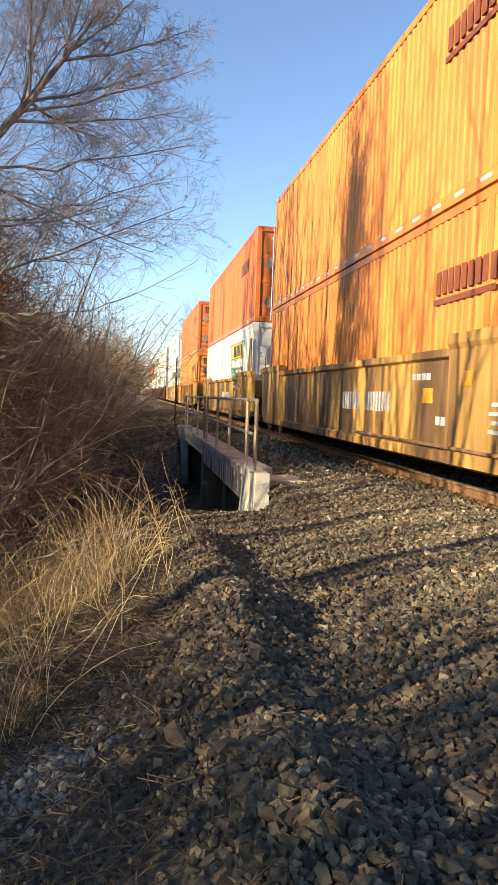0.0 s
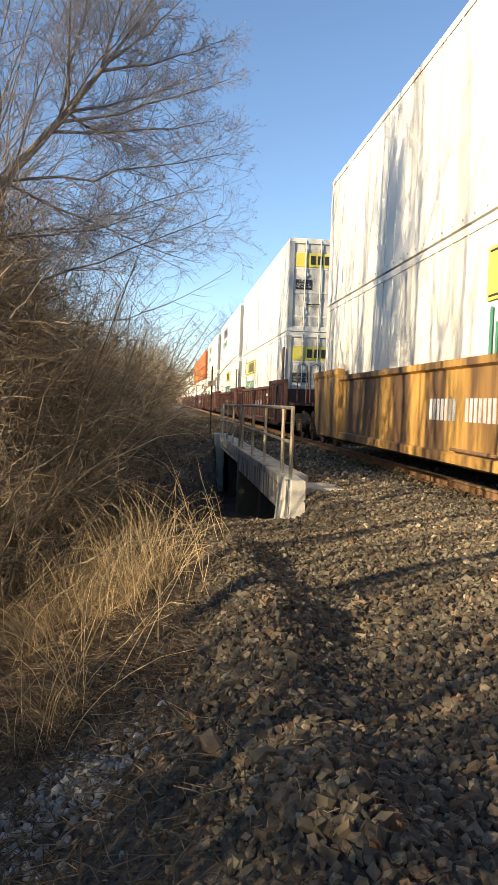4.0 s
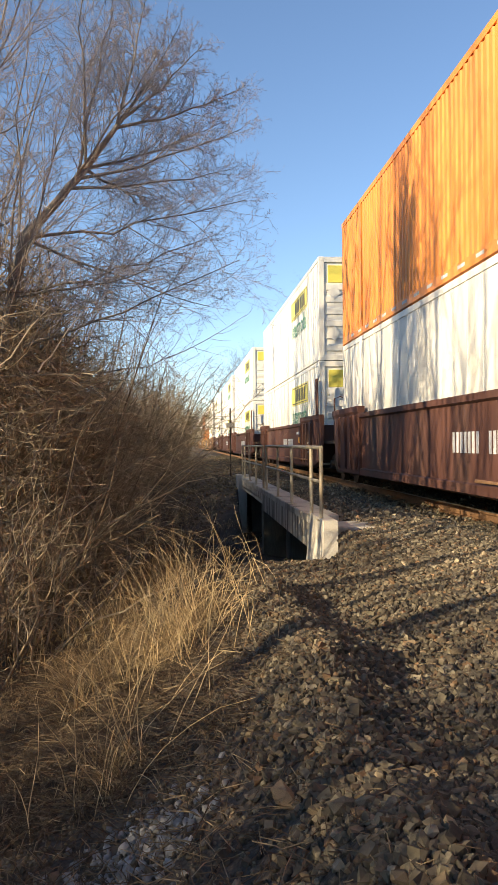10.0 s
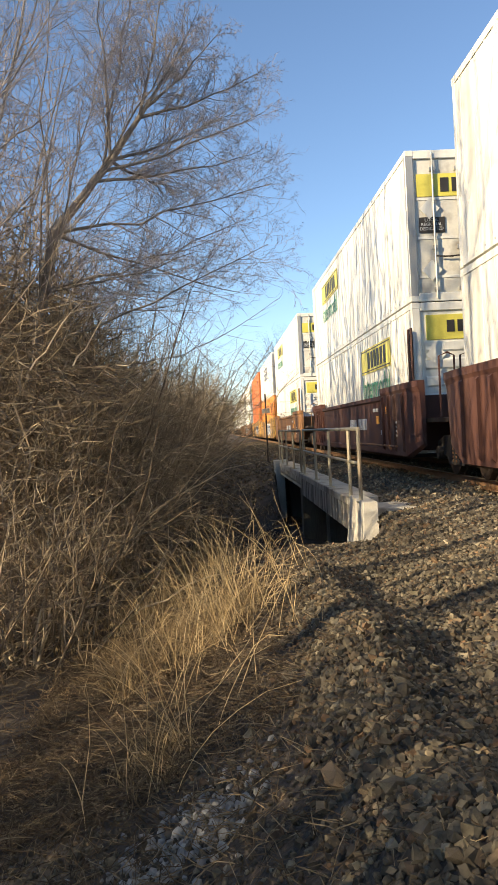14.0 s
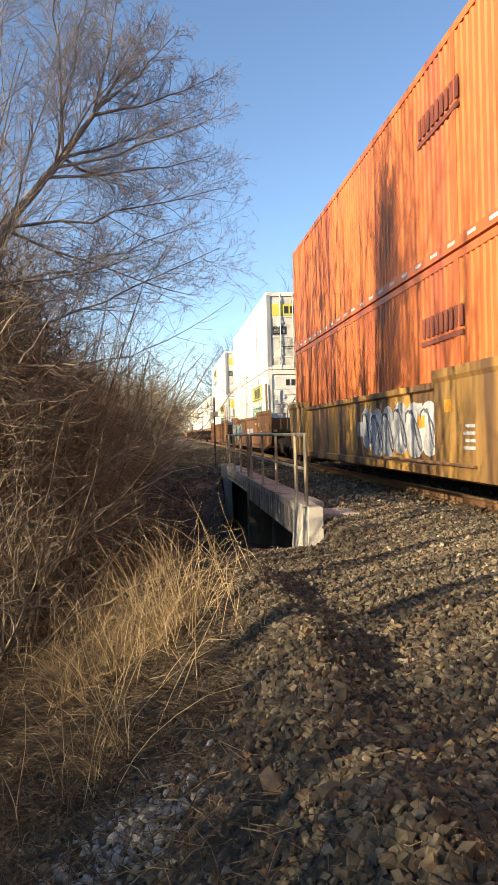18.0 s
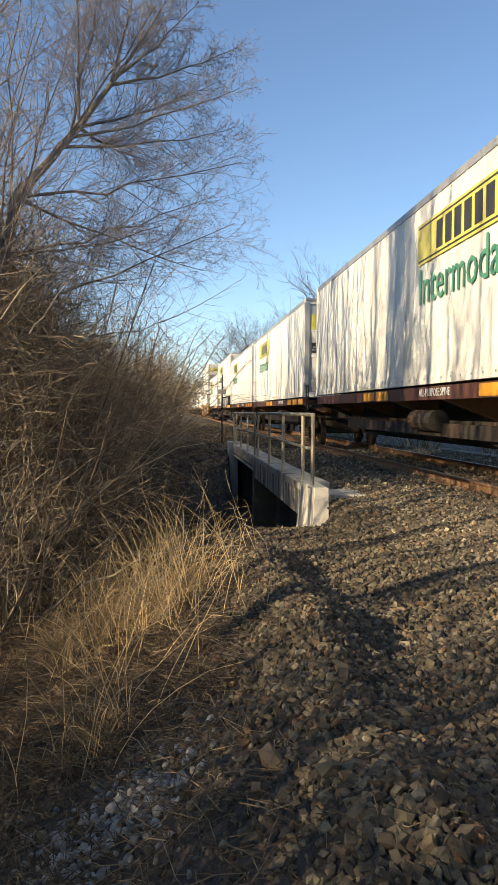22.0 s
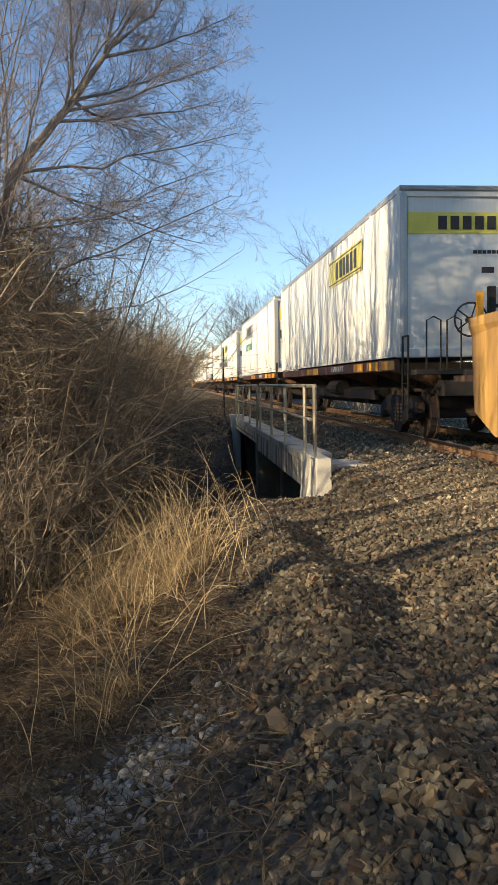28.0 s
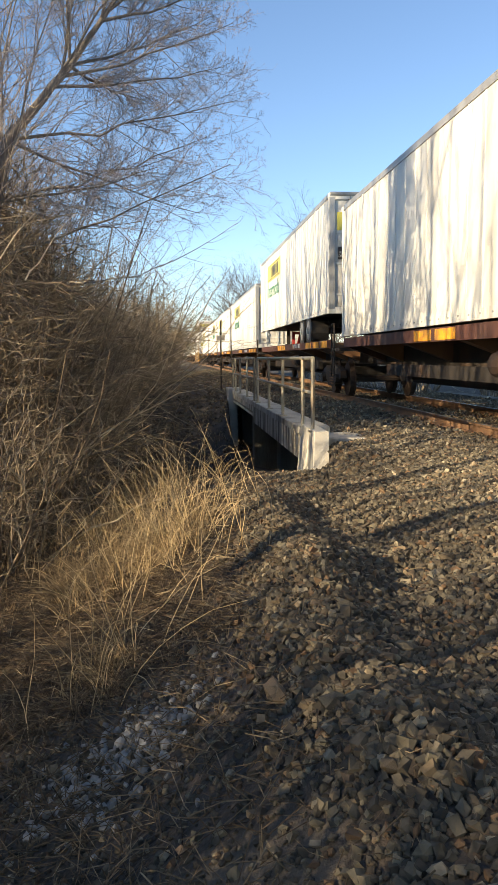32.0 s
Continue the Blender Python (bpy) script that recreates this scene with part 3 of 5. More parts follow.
def twig_mesh(name, groups, mat, n=3, fine=()):
    vs, fs, k = [], [], 0
    for polys in groups:
        if polys:
            v, f = tubes(polys, n)
            vs.append(v)
            fs.append(f + k)
            k += len(v)
    for polys in fine:
        v, f = ribbons(polys)
        vs.append(v)
        fs.append(f + k)
        k += len(v)
    return raw_mesh(name, np.concatenate(vs), np.concatenate(fs), mat, True)


def wander(rng, p, d, length, r0, r1, k, bend=0.25, lift=0.1):
    """One wandering tapered line of k points."""
    pts, d = [np.array(p, float)], np.array(d, float)
    for i in range(k - 1):
        d = d + rng.normal(0, bend, 3) + np.array([0, 0, lift])
        d /= np.linalg.norm(d)
        pts.append(pts[-1] + d * length / (k - 1))
    return np.array(pts), np.linspace(r0, r1, k)


def side_way(rng, d, angle):
    d = np.asarray(d) / (np.linalg.norm(d) + 1e-9)
    a = np.cross(d, rng.normal(size=3))
    a /= np.linalg.norm(a) + 1e-9
    return d * math.cos(angle) + a * math.sin(angle)


def sprout(rng, polys, count, lmin, lmax, rad, k, angle=0.8, lift=0.06, bend=0.2, t0=0.2):
    """Side shoots along each given line."""
    out = []
    for P, R in polys:
        L = np.linalg.norm(P[-1] - P[0])
        for j in range(count):
            t = t0 + (1 - t0) * (j + rng.random()) / count
            q = t * (len(P) - 1)
            i = min(int(q), len(P) - 2)
            base = P[i] + (P[i + 1] - P[i]) * (q - i)
            rb = min(rad, (R[i] + (R[i + 1] - R[i]) * (q - i)) * 0.7)
            ln = L * rng.uniform(lmin, lmax) * (1.15 - 0.6 * t)
            out.append(wander(rng, base, side_way(rng, P[i + 1] - P[i], angle * rng.uniform(0.6, 1.3)), ln, rb, max(rb * 0.3, 0.0016), k, bend, lift))
    return out


def curve_to(rng, a, b, r0, r1, k=7, sag=0.3):
    """A limb from a to b that rises first and then leans out."""
    a, b = np.array(a, float), np.array(b, float)
    t = np.linspace(0, 1, k)[:, None]
    p = a + (b - a) * t + np.array([0, 0, 1.0]) * (sag * np.sin(np.pi * t)) + rng.normal(0, 0.022, (k, 3)) * np.sin(np.pi * t) * np.linalg.norm(b - a) * 0.4
    return p, r0 + (r1 - r0) * np.linspace(0, 1, k) ** 0.7


def big_tree(name, base, forks, targets, label, r=0.16, seed=1, dense=(15, 8, 5)):
    """forks: places along the leader; targets: (which fork, tip of the limb)."""
    rng = np.random.default_rng(seed)
    t = empty(name, pose(*base), label=label, category="tree")
    forks = [np.array(q) - base for q in forks]
    at, radius, lead = np.array((0, 0, -0.3)), r, []
    for i, q in enumerate(forks):
        thin = r * (0.66 - 0.20 * i)
        lead.append(curve_to(rng, at, q, radius, thin, 8, 0.0))
        at, radius = q, thin
    ob = new("trunk", twig_mesh("trunk", [lead], M_BARK, 10))
    ob.parent = t
    limbs = []
    for i, q in targets:
        P, R = lead[i]
        start = P[-1 - (len(limbs) % 3)]
        limb = curve_to(rng, start, np.array(q) - base, r * 0.24, 0.004, 9, -0.07)
        limbs.append(limb)
        o = new("limb", twig_mesh("limb", [[limb]], M_BARK, 6))
        o.parent = t
    l1 = sprout(rng, limbs, dense[0], 0.16, 0.50, 0.0085, 6, 0.78, 0.03, 0.10, 0.08)
    l2 = sprout(rng, l1, dense[1], 0.25, 0.7, 0.0040, 5, 0.9, 0.03, 0.17)
    l3 = sprout(rng, l2, dense[2], 0.2, 0.5, 0.0028, 3, 0.9, 0.05, 0.18)
    o = new("crown", twig_mesh("crown", [l1, l2, l3], M_TWIG))
    o.parent = t
    return t


def shrub(seed, h, stems, spread, label, stout=1.0):
    """Arching stems that lean out, with crooked side branches."""
    rng = np.random.default_rng(seed)
    t = empty("thicket_shrub", label=label, category="shrub", group="bare thicket beside the track")
    s = []
    for i in range(stems):
        a = rng.uniform(0, 2 * np.pi)
        out = spread * rng.uniform(0.5, 1.5)
        d = np.array([math.cos(a) * out, math.sin(a) * out, 1.0])
        s.append(wander(rng, (math.cos(a) * 0.35 * rng.random(), math.sin(a) * 0.35 * rng.random(), -0.2), d / np.linalg.norm(d), h * rng.uniform(0.6, 1.15), rng.uniform(0.010, 0.026) * stout, 0.004 * stout, 9, 0.17, -0.02 if i % 2 else 0.10))
    l1 = sprout(rng, s, int(13 / stout ** 0.3), 0.14, 0.42, 0.011 * stout, 6, 1.05, -0.02, 0.26, 0.14 if stout < 1.2 else 0.32)
    l2 = sprout(rng, l1, 5 if stout < 1.2 else 4, 0.3, 0.8, 0.0062 * stout, 4, 1.0, -0.02, 0.34)
    for nm, g, fine in (("stem", [s], []), ("twig", [l1], [l2])):
        o = tagged(new(nm, twig_mesh(nm, g, M_BRUSH, 4 if nm == "stem" else 3, fine)), kind="stuff")
        o.parent = t
    return t


def tangle(seed, rad, h, count):
    """A rounded mass of tangled vines and twigs."""
    rng = np.random.default_rng(seed)
    t = empty("vine_tangle", label="rounded mass of tangled bare vines, also added out of view for shade", category="shrub", group="vine tangles in the thicket")
    s = []
    for i in range(9):
        a = rng.uniform(0, 2 * np.pi)
        s.append(wander(rng, (math.cos(a) * rad * 0.4, math.sin(a) * rad * 0.4, -0.2), (math.cos(a) * 0.25, math.sin(a) * 0.25, 0.95), h * rng.uniform(0.7, 1.0), 0.018, 0.005, 8, 0.16, 0.08))
    v = []
    for i in range(count):
        u = rng.normal(size=3)
        u /= np.linalg.norm(u)
        q = u * rng.random() ** 0.4 * np.array([rad, rad, h * 0.5]) + np.array([0, 0, h * 0.5])
        d = rng.normal(size=3) * np.array([1, 1, 0.6])
        v.append(wander(rng, q, d / np.linalg.norm(d), rng.uniform(0.5, 1.8), rng.uniform(0.004, 0.0115), 0.003, 7, 0.30, 0.0))
    for nm, g, fine in (("stem", [s], []), ("vine", [s[:1]], [v])):
        o = tagged(new(nm, twig_mesh(nm, g, M_BRUSH, 4, fine)), kind="stuff")
        o.parent = t
    return t


def forest_tree(seed, h, label, group, broad=False):
    rng = np.random.default_rng(seed)
    t = empty("bare_tree", label=label, category="tree", group=group)
    trunk = wander(rng, (0, 0, -0.3), (0, 0, 1), h, (0.11 if broad else 0.072) * h / 9, 0.015, 10, 0.07, 0.02)
    o = new("trunk", twig_mesh("trunk", [[trunk]], M_BARK, 8))
    o.parent = t
    l1 = sprout(rng, [trunk], 16, 0.22, 0.42, 0.04, 6, 0.75, 0.10, 0.12, 0.25) if not broad else sprout(rng, [trunk], 22, 0.38, 0.62, 0.05, 6, 0.85, 0.06, 0.12, 0.22)
    l2 = sprout(rng, l1, 9 if broad else 8, 0.25, 0.5, 0.042 if broad else 0.014, 5, 0.7, 0.08, 0.15)
    l3 = sprout(rng, l2, 6 if broad else 5, 0.3, 0.6, 0.028 if broad else 0.007, 3, 0.7, 0.04, 0.2)
    o = new("crown", twig_mesh("crown", [l1, l2, l3], M_DARKTWIG if broad else M_TWIG))
    o.parent = t
    return t


def sapling(seed):
    rng = np.random.default_rng(seed)
    t = empty("sapling_clump", label="clump of slender bare saplings added to cast shadows on the train", category="tree", group="saplings behind the thicket")
    s = []
    for i in range(5):
        a = rng.uniform(0, 2 * np.pi)
        d = np.array([math.cos(a) * 0.12, math.sin(a) * 0.12, 1.0])
        s.append(wander(rng, (math.cos(a) * 0.9, math.sin(a) * 0.9, -0.2), d / np.linalg.norm(d), rng.uniform(9.5, 13.5), rng.uniform(0.042, 0.068), 0.013, 10, 0.085, 0.05))
        o = new("stem", twig_mesh("stem", [[s[-1]]], M_BARK, 6))
        o.parent = t
    l1 = sprout(rng, s, 7, 0.18, 0.46, 0.033, 7, 0.50, 0.09, 0.14, 0.14)
    l2 = sprout(rng, l1, 3, 0.3, 0.7, 0.016, 5, 0.6, 0.06, 0.18)
    o = tagged(new("twig", twig_mesh("twig", [l1, l2], M_TWIG)), kind="stuff")
    o.parent = t
    return t


def at_ground(x, y, dz=0.0):
    return float(ground(x, y)) + dz


def vegetation():
    gz = at_ground(-8.4, 0.2)
    big_tree("leaning_tree", (-8.5, 0.2, gz), [(-7.3, 0.3, 3.9), (-6.46, 0.4, 4.91), (-5.85, 0.4, 5.75)],
             [(1, (-6.5, 0.1, 8.0)), (1, (-6.0, 0.6, 7.9)), (2, (-5.5, 0.2, 7.6)), (2, (-5.1, 0.6, 7.1)), (2, (-4.8, 0.3, 6.65)), (2, (-4.3, 0.5, 6.1)), (1, (-4.5, 0.9, 5.8)), (1, (-4.25, 0.2, 5.45)),
              (1, (-4.4, 0.6, 5.0)), (0, (-4.2, 0.4, 4.5)), (0, (-4.6, 0.8, 4.1)), (0, (-4.3, 0.2, 3.6)), (0, (-4.7, 0.9, 3.05)), (0, (-5.3, 0.0, 3.5)), (0, (-7.0, -0.3, 7.4)), (1, (-5.4, 0.9, 4.6)),
              (0, (-6.4, 0.0, 6.4)), (1, (-5.3, 0.0, 6.6))],
             "bare grey tree with long twiggy limbs leaning over the bank", 0.115, 11, (30, 9, 6))
    big_tree("bank_tree", (-9.6, -1.4, at_ground(-9.6, -1.4)), [(-8.6, -1.2, 3.4), (-8.2, -1.1, 4.6)],
             [(1, (-7.4, 0.3, 7.6)), (1, (-6.7, -0.8, 6.9)), (1, (-8.2, -2.8, 8.2)), (0, (-9.2, -1.9, 8.4)), (0, (-7.2, -2.4, 5.4)), (1, (-6.9, 0.5, 6.0)), (1, (-7.8, -1.6, 8.0)), (0, (-6.9, -0.9, 4.6))],
             "bare multi-limbed tree standing in the thicket", 0.10, 12, (20, 7, 4))
    # a single long twig that reaches out over the shoulder
    rng = np.random.default_rng(5)
    P = curve_to(rng, (-7.0, 4.7, 2.35), (-3.85, 5.0, 3.55), 0.02, 0.004, 9, -0.28)
    l1 = sprout(rng, [P], 9, 0.12, 0.3, 0.006, 5, 0.6, 0.05, 0.1, 0.4)
    tw = empty("arching_shrub", pose(0, 0, 0), label="slender bare shrub stem arching out of the thicket", category="shrub")
    root = curve_to(rng, (-8.0, 4.2, at_ground(-8, 4.2) - 0.2), (-7.0, 4.7, 2.35), 0.03, 0.02, 8, 0.0)
    for nm, g in (("stem", [[root], [P]]), ("twig", [l1])):
        o = new(nm, twig_mesh(nm, g, M_TWIG, 5))
        o.parent = tw
    # thicket
    protos = [shrub(21 + i, h, st, sp, "dense bare brown shrub of tangled thin stems") for i, (h, st, sp) in
              enumerate([(6.3, 12, 0.42), (5.8, 12, 0.55), (6.8, 11, 0.38), (5.2, 13, 0.65), (6.2, 12, 0.48), (2.1, 13, 0.8)])]
    protos += [shrub(31 + i, h, st, sp, "dense bare brown shrub of tangled thin stems", 1.9) for i, (h, st, sp) in enumerate([(6.0, 10, 0.40), (5.6, 10, 0.52), (6.5, 9, 0.36)])]
    spots = []
    for y, x0, x1, nrow in [(q, -9.6, -7.2, 4) for q in np.arange(0.6, 5, 1.3)] + [(q, -9.6, -7.8, 3) for q in np.arange(5.2, 13, 1.3)] + [(q, -9.0, -7.0, 1) for q in np.arange(13, 34, 1.1)] + [(q, -9.5, -6.1, 2) for q in np.arange(34, 95, 2.4)]:
        for k in range(nrow):
            x = x0 + (x1 - x0) * (k + RNG.random()) / nrow
            yy = y + RNG.uniform(-0.6, 0.6)
            spots.append((x, yy, RNG.integers(0, 5)))
    for q in np.arange(-2.0, 10, 1.6):
        spots.append(((-6.8 if q < 1 else -7.5) + RNG.uniform(-0.3, 0.2), q, 5))
    for x, y in [(-7.7, -1.6), (-8.1, -0.7), (-8.3, -2.2), (-7.5, -0.4), (-7.2, -2.9), (-8.0, -3.3)]:
        spots.append((x, y, 5))
    for q in np.arange(17.0, 44, 1.9):
        spots.append((-7.0 + RNG.uniform(-0.3, 0.2), q, RNG.integers(0, 5)))
    for q in np.arange(4.0, 62, 2.4):
        spots.append((5.8 + RNG.uniform(0, 3.0), q, int(RNG.integers(0, 5)) if q > 14 else 5))
    for q in np.arange(18, 46, 2.2):
        spots.append((-6.65 + RNG.uniform(-0.25, 0.2), q, RNG.integers(0, 5)))
    spots[6:6] = [(-7.6, 14.5, 0), (-8.2, 18.0, 1), (-7.9, 22.0, 2)]
    for i, (x, y, k) in enumerate(spots):
        m = pose(x, y, at_ground(x, y), RNG.uniform(-4, 4), RNG.uniform(-4, 4), RNG.uniform(0, 360))
        if y > 11 and k != 5:
            k = 6 + int(k) % 3
        if i < len(protos):
            k = i
            protos[k].matrix_basis = m
        else:
            o = copy_thing(protos[int(k)], m)
            sc = RNG.uniform(0.8, 1.15) * (0.76 if x > -7.8 and y < 17 and k != 5 else 1.0)
            o.scale = (sc, sc, sc)
    tg = [tangle(71, 1.25, 5.6, 620), tangle(72, 1.05, 4.8, 520), tangle(73, 1.4, 3.3, 520)]
    holes = [((-7.6 if y < 3 else -8.3 if y < 12 else -7.8) + RNG.uniform(-0.35, 0.3), y + RNG.uniform(-0.5, 0.5), int(RNG.integers(0, 2))) for y in (0.9, 1.8, 2.7, 3.8, 5.4, 7.2, 9.0, 11.0, 13.0, 15.0)]
    holes += [(-7.65 + RNG.uniform(-0.3, 0.3), y, 1) for y in (-1.5, -0.8, -0.1, 0.6)] + [(-9.0 + RNG.uniform(-0.5, 0.5), y, int(RNG.integers(0, 2))) for y in np.arange(0.2, 6, 1.2)]
    # tangles beside the camera, out of view, added to shade the foreground
    holes += [(x + RNG.uniform(-0.3, 0.3), y + RNG.uniform(-0.4, 0.4), 2) for x in np.arange(-11.3, -8.4, 1.0) for y in np.arange(-14.5, -8.7, 1.3)]
    holes += [(x + RNG.uniform(-0.3, 0.3), y + RNG.uniform(-0.3, 0.3), 2) for x in (-10.5, -9.3) for y in (-13.1, -12.1)]
    holes += [(-7.35 + RNG.uniform(-0.25, 0.2), y + RNG.uniform(-0.3, 0.3), 1) for y in np.arange(13.0, 22, 1.5)]
    holes += [(x + RNG.uniform(-0.3, 0.3), y, 4) for x in (-9.3, -8.3) for y in np.arange(1.6, 5, 1.6)]
    # smaller unseen tangles, added to shade the grassy slope
    low = [(x + RNG.uniform(-0.3, 0.3), y, 3) for x in (-9.4,) for y in np.arange(-8.6, -5.0, 1.5)]
    for i, (x, y, k) in enumerate(holes + low):
        m = pose(x, y, at_ground(x, y) - 0.1, 0, 0, RNG.uniform(0, 360))
        if i in (0, 1):
            tg[i].matrix_basis = m
        elif k == 2 and tg[2].location.length < 0.01:
            tg[2].matrix_basis = m
        else:
            o = copy_thing(tg[0 if k == 4 else min(k, 2)], m)
            sc = RNG.uniform(0.85, 1.15) * (0.58 if k == 3 else 1.16 if k == 4 else 1.0)
            o.scale = (sc, sc, sc)
    lab = "tall bare tree rising behind the thicket"
    tp = [forest_tree(41 + k, h, lab, "bare trees behind the thicket") for k, h in enumerate((12.5, 11.0, 14.0))]
    # trees at negative y stand out of view, for their shadows only
    tall = [(-12.5, -9.5), (-12.5, 1.5), (-11.0, 5.0), (-10.6, 9.5), (-12.8, 14.0), (-10.8, 18.5), (-13.2, 24), (-11.0, 31), (-12.5, 40),
            (-12.0, -15.0), (-13.6, -19.5), (-15.0, -6.0), (-15.2, 11.0), (-15.0, 21.0), (-13.0, -16.0), (-10.0, 6.8), (-11.6, 27.0)]
    for i, (x, y) in enumerate(tall):
        m = pose(x, y, at_ground(x, y), 0, 0, RNG.uniform(0, 360))
        if i < 3:
            tp[i].matrix_basis = m
        else:
            copy_thing(tp[i % 3], m)
    # saplings mostly out of view, added to streak the train with shadows
    sap, rs = None, np.random.default_rng(99)
    for i in range(21):
        x, y = rs.uniform(-15.0, -11.4), (-8 + 24 * rs.random()) if i > 4 else (-22 + 14 * rs.random())
        m = pose(x, y, at_ground(x, y), 0, 0, rs.uniform(0, 360))
        if sap is None:
            sap = sapling(61)
            sap.matrix_basis = m
        else:
            o = copy_thing(sap, m)
            sc = RNG.uniform(0.85, 1.2)
            o.scale = (sc, sc, sc)
    wide = forest_tree(47, 11.0, lab, "bare trees beyond the track", True)
    for i, (x, y, sc) in enumerate([(6.6, 63, 1.40), (9.6, 66, 1.55), (14.0, 74, 1.6), (4.8, 92, 1.25), (5.0, 105, 1.45), (5.6, 119, 1.6), (6.2, 135, 1.7), (9.0, 101, 1.5), (9.0, 150, 1.6), (8.0, 188, 1.6),
                                    (9.0, 232, 1.6), (8.5, 275, 1.6), (12.0, 92, 1.5), (7.8, 22.5, 0.95), (11.0, 31, 0.9), (13.0, 60, 1.0), (10.0, 330, 1.5), (-9.0, 150, 1.2), (-8.0, 190, 1.2), (-10.0, 240, 1.3), (-7.5, 122, 0.9)]):
        o = wide if i == 0 else copy_thing(wide, pose(0, 0, 0))
        o.matrix_basis = pose(x, y, at_ground(x, y) - 0.1, 0, 0, RNG.uniform(0, 360))
        o.scale = (sc * 0.85,) * 3
        tagged(o, "bare tree standing beyond the track", group="bare trees beyond the track")
    # dry grass
    n = 9000
    cx, cy, cs, ch = np.array([(-5.45, -4.5, 0.34, 0.44), (-5.75, -3.6, 0.36, 0.40), (-5.08, -4.6, 0.16, 0.48), (-6.4, -3.2, 0.5, 0.36), (-5.57, -6.7, 0.12, 0.34), (-5.4, 3.6, 0.9, 0.42),
                               (-6.0, -1.8, 0.5, 0.46), (-5.7, -1.4, 0.4, 0.42), (-5.6, 1.2, 0.6, 0.46), (-5.2, 9.5, 1.3, 0.40)]).T
    k = RNG.choice(len(cx), n, p=np.array([18, 10, 5, 3, 5, 19, 8, 7, 11, 14]) / 100)
    tuft = RNG.integers(0, 36, n)
    tx, ty, ta, tl = RNG.normal(0, 0.9, (10, 36)), RNG.normal(0, 1.15, (10, 36)), RNG.uniform(0, 2 * np.pi, (10, 36)), RNG.uniform(0.55, 1.2, (10, 36))
    x = cx[k] + (tx[k, tuft] + RNG.normal(0, 0.16, n)) * cs[k]
    y = cy[k] + (ty[k, tuft] + RNG.normal(0, 0.16, n)) * cs[k]
    z = ground(x, y) - 0.03
    L = ch[k] * RNG.uniform(0.3, 1.2, n) * tl[k, tuft]
    az = RNG.uniform(0, 2 * np.pi, n)
    lean = RNG.uniform(0.15, 1.1, n)
    az = np.where(RNG.random(n) < 0.6, ta[k, tuft] + RNG.normal(0, 0.6, n), az)
    wdt = RNG.uniform(0.0015, 0.0042, n)
    tt = np.linspace(0, 1, 5)
    px = x[:, None] + np.cos(az)[:, None] * L[:, None] * lean[:, None] * tt ** 1.8
    py = y[:, None] + np.sin(az)[:, None] * L[:, None] * lean[:, None] * tt ** 1.8
    pz = z[:, None] + L[:, None] * (tt - 0.5 * lean[:, None] * tt ** 2.5)
    P = np.stack([px, py, pz], -1)
    W = wdt[:, None] * np.array([1, 1, 0.85, 0.55, 0.12])
    v, f = tubes([(P[i], W[i]) for i in range(n)], 3)
    tagged(new("dry_grass", raw_mesh("dry_grass", v, f, M_GRASS)), "tall tan winter grass growing on the bank", "grass", kind="stuff")
    st, rs = [], np.random.default_rng(91)
    for q in range(300):
        cxy = [(-5.0, -4.9), (-5.3, -4.0), (-5.6, -4.9), (-5.9, -3.2), (-5.1, -4.4), (-5.3, -2.6), (-5.5, -6.6), (-5.6, 1.6)][q % 8]
        x, y = cxy[0] + rs.normal(0, 0.28), cxy[1] + rs.normal(0, 0.45)
        P, R = wander(rs, (x, y, at_ground(x, y) - 0.03), (rs.normal(0, 0.28), rs.normal(0, 0.28), 1.0), rs.uniform(0.55, 1.15), 0.0035, 0.0012, 7, 0.05, -0.05)
        bendv = np.array([rs.normal(0, 1), rs.normal(0, 1), 0.0])
        tq = np.linspace(0, 1, 7)[:, None]
        P = P + bendv * tq ** 3 * 0.22 - np.array([0, 0, 1.0]) * tq ** 4 * rs.uniform(0.0, 0.35)
        st.append((P, R))
    o = tagged(new("grass_stalk", twig_mesh("grass_stalk", [st], M_STALK)), "tall pale dry stalks bending over the grass", "grass", kind="stuff")
    # litter: fallen stalks and leaves
    n = 44000
    near = np.arange(n) < 22000
    x = np.where(near, RNG.uniform(-6.8, -4.3, n), RNG.uniform(-7.5, -2.6, n))
    y = np.where(near, RNG.uniform(-9.8, -2.5, n), RNG.uniform(-11, 13.0, n))
    keep = (~near | (y > -7.2) | (RNG.random(n) < 0.2)) & (RNG.random(n) < step(-4.2, -5.4, x) * 0.93 + 0.07 * (y < 0))
    x, y = x[keep], y[keep]
    n = len(x)
    z = ground(x, y) + RNG.uniform(0.005, 0.05, n)
    az, L = RNG.uniform(0, 2 * np.pi, n), RNG.uniform(0.03, 0.20, n) * np.where(x < -4.7, 1.6, 0.6)
    tt = np.linspace(-0.5, 0.5, 3)
    P = np.stack([x[:, None] + np.cos(az)[:, None] * L[:, None] * tt, y[:, None] + np.sin(az)[:, None] * L[:, None] * tt, z[:, None] + RNG.normal(0, 0.022, (n, 3)) * np.where(x < -4.8, 1.6, 0.6)[:, None] + 0.012], -1)
    W = RNG.uniform(0.0012, 0.0030, n)[:, None] * np.ones(3)
    v, f = tubes([(P[i], W[i]) for i in range(n)], 3)
    tagged(new("grass_litter", raw_mesh("grass_litter", v, f, M_LITTER)), "matted fallen stalks and leaf litter on the slope", "litter", kind="stuff")


vegetation()


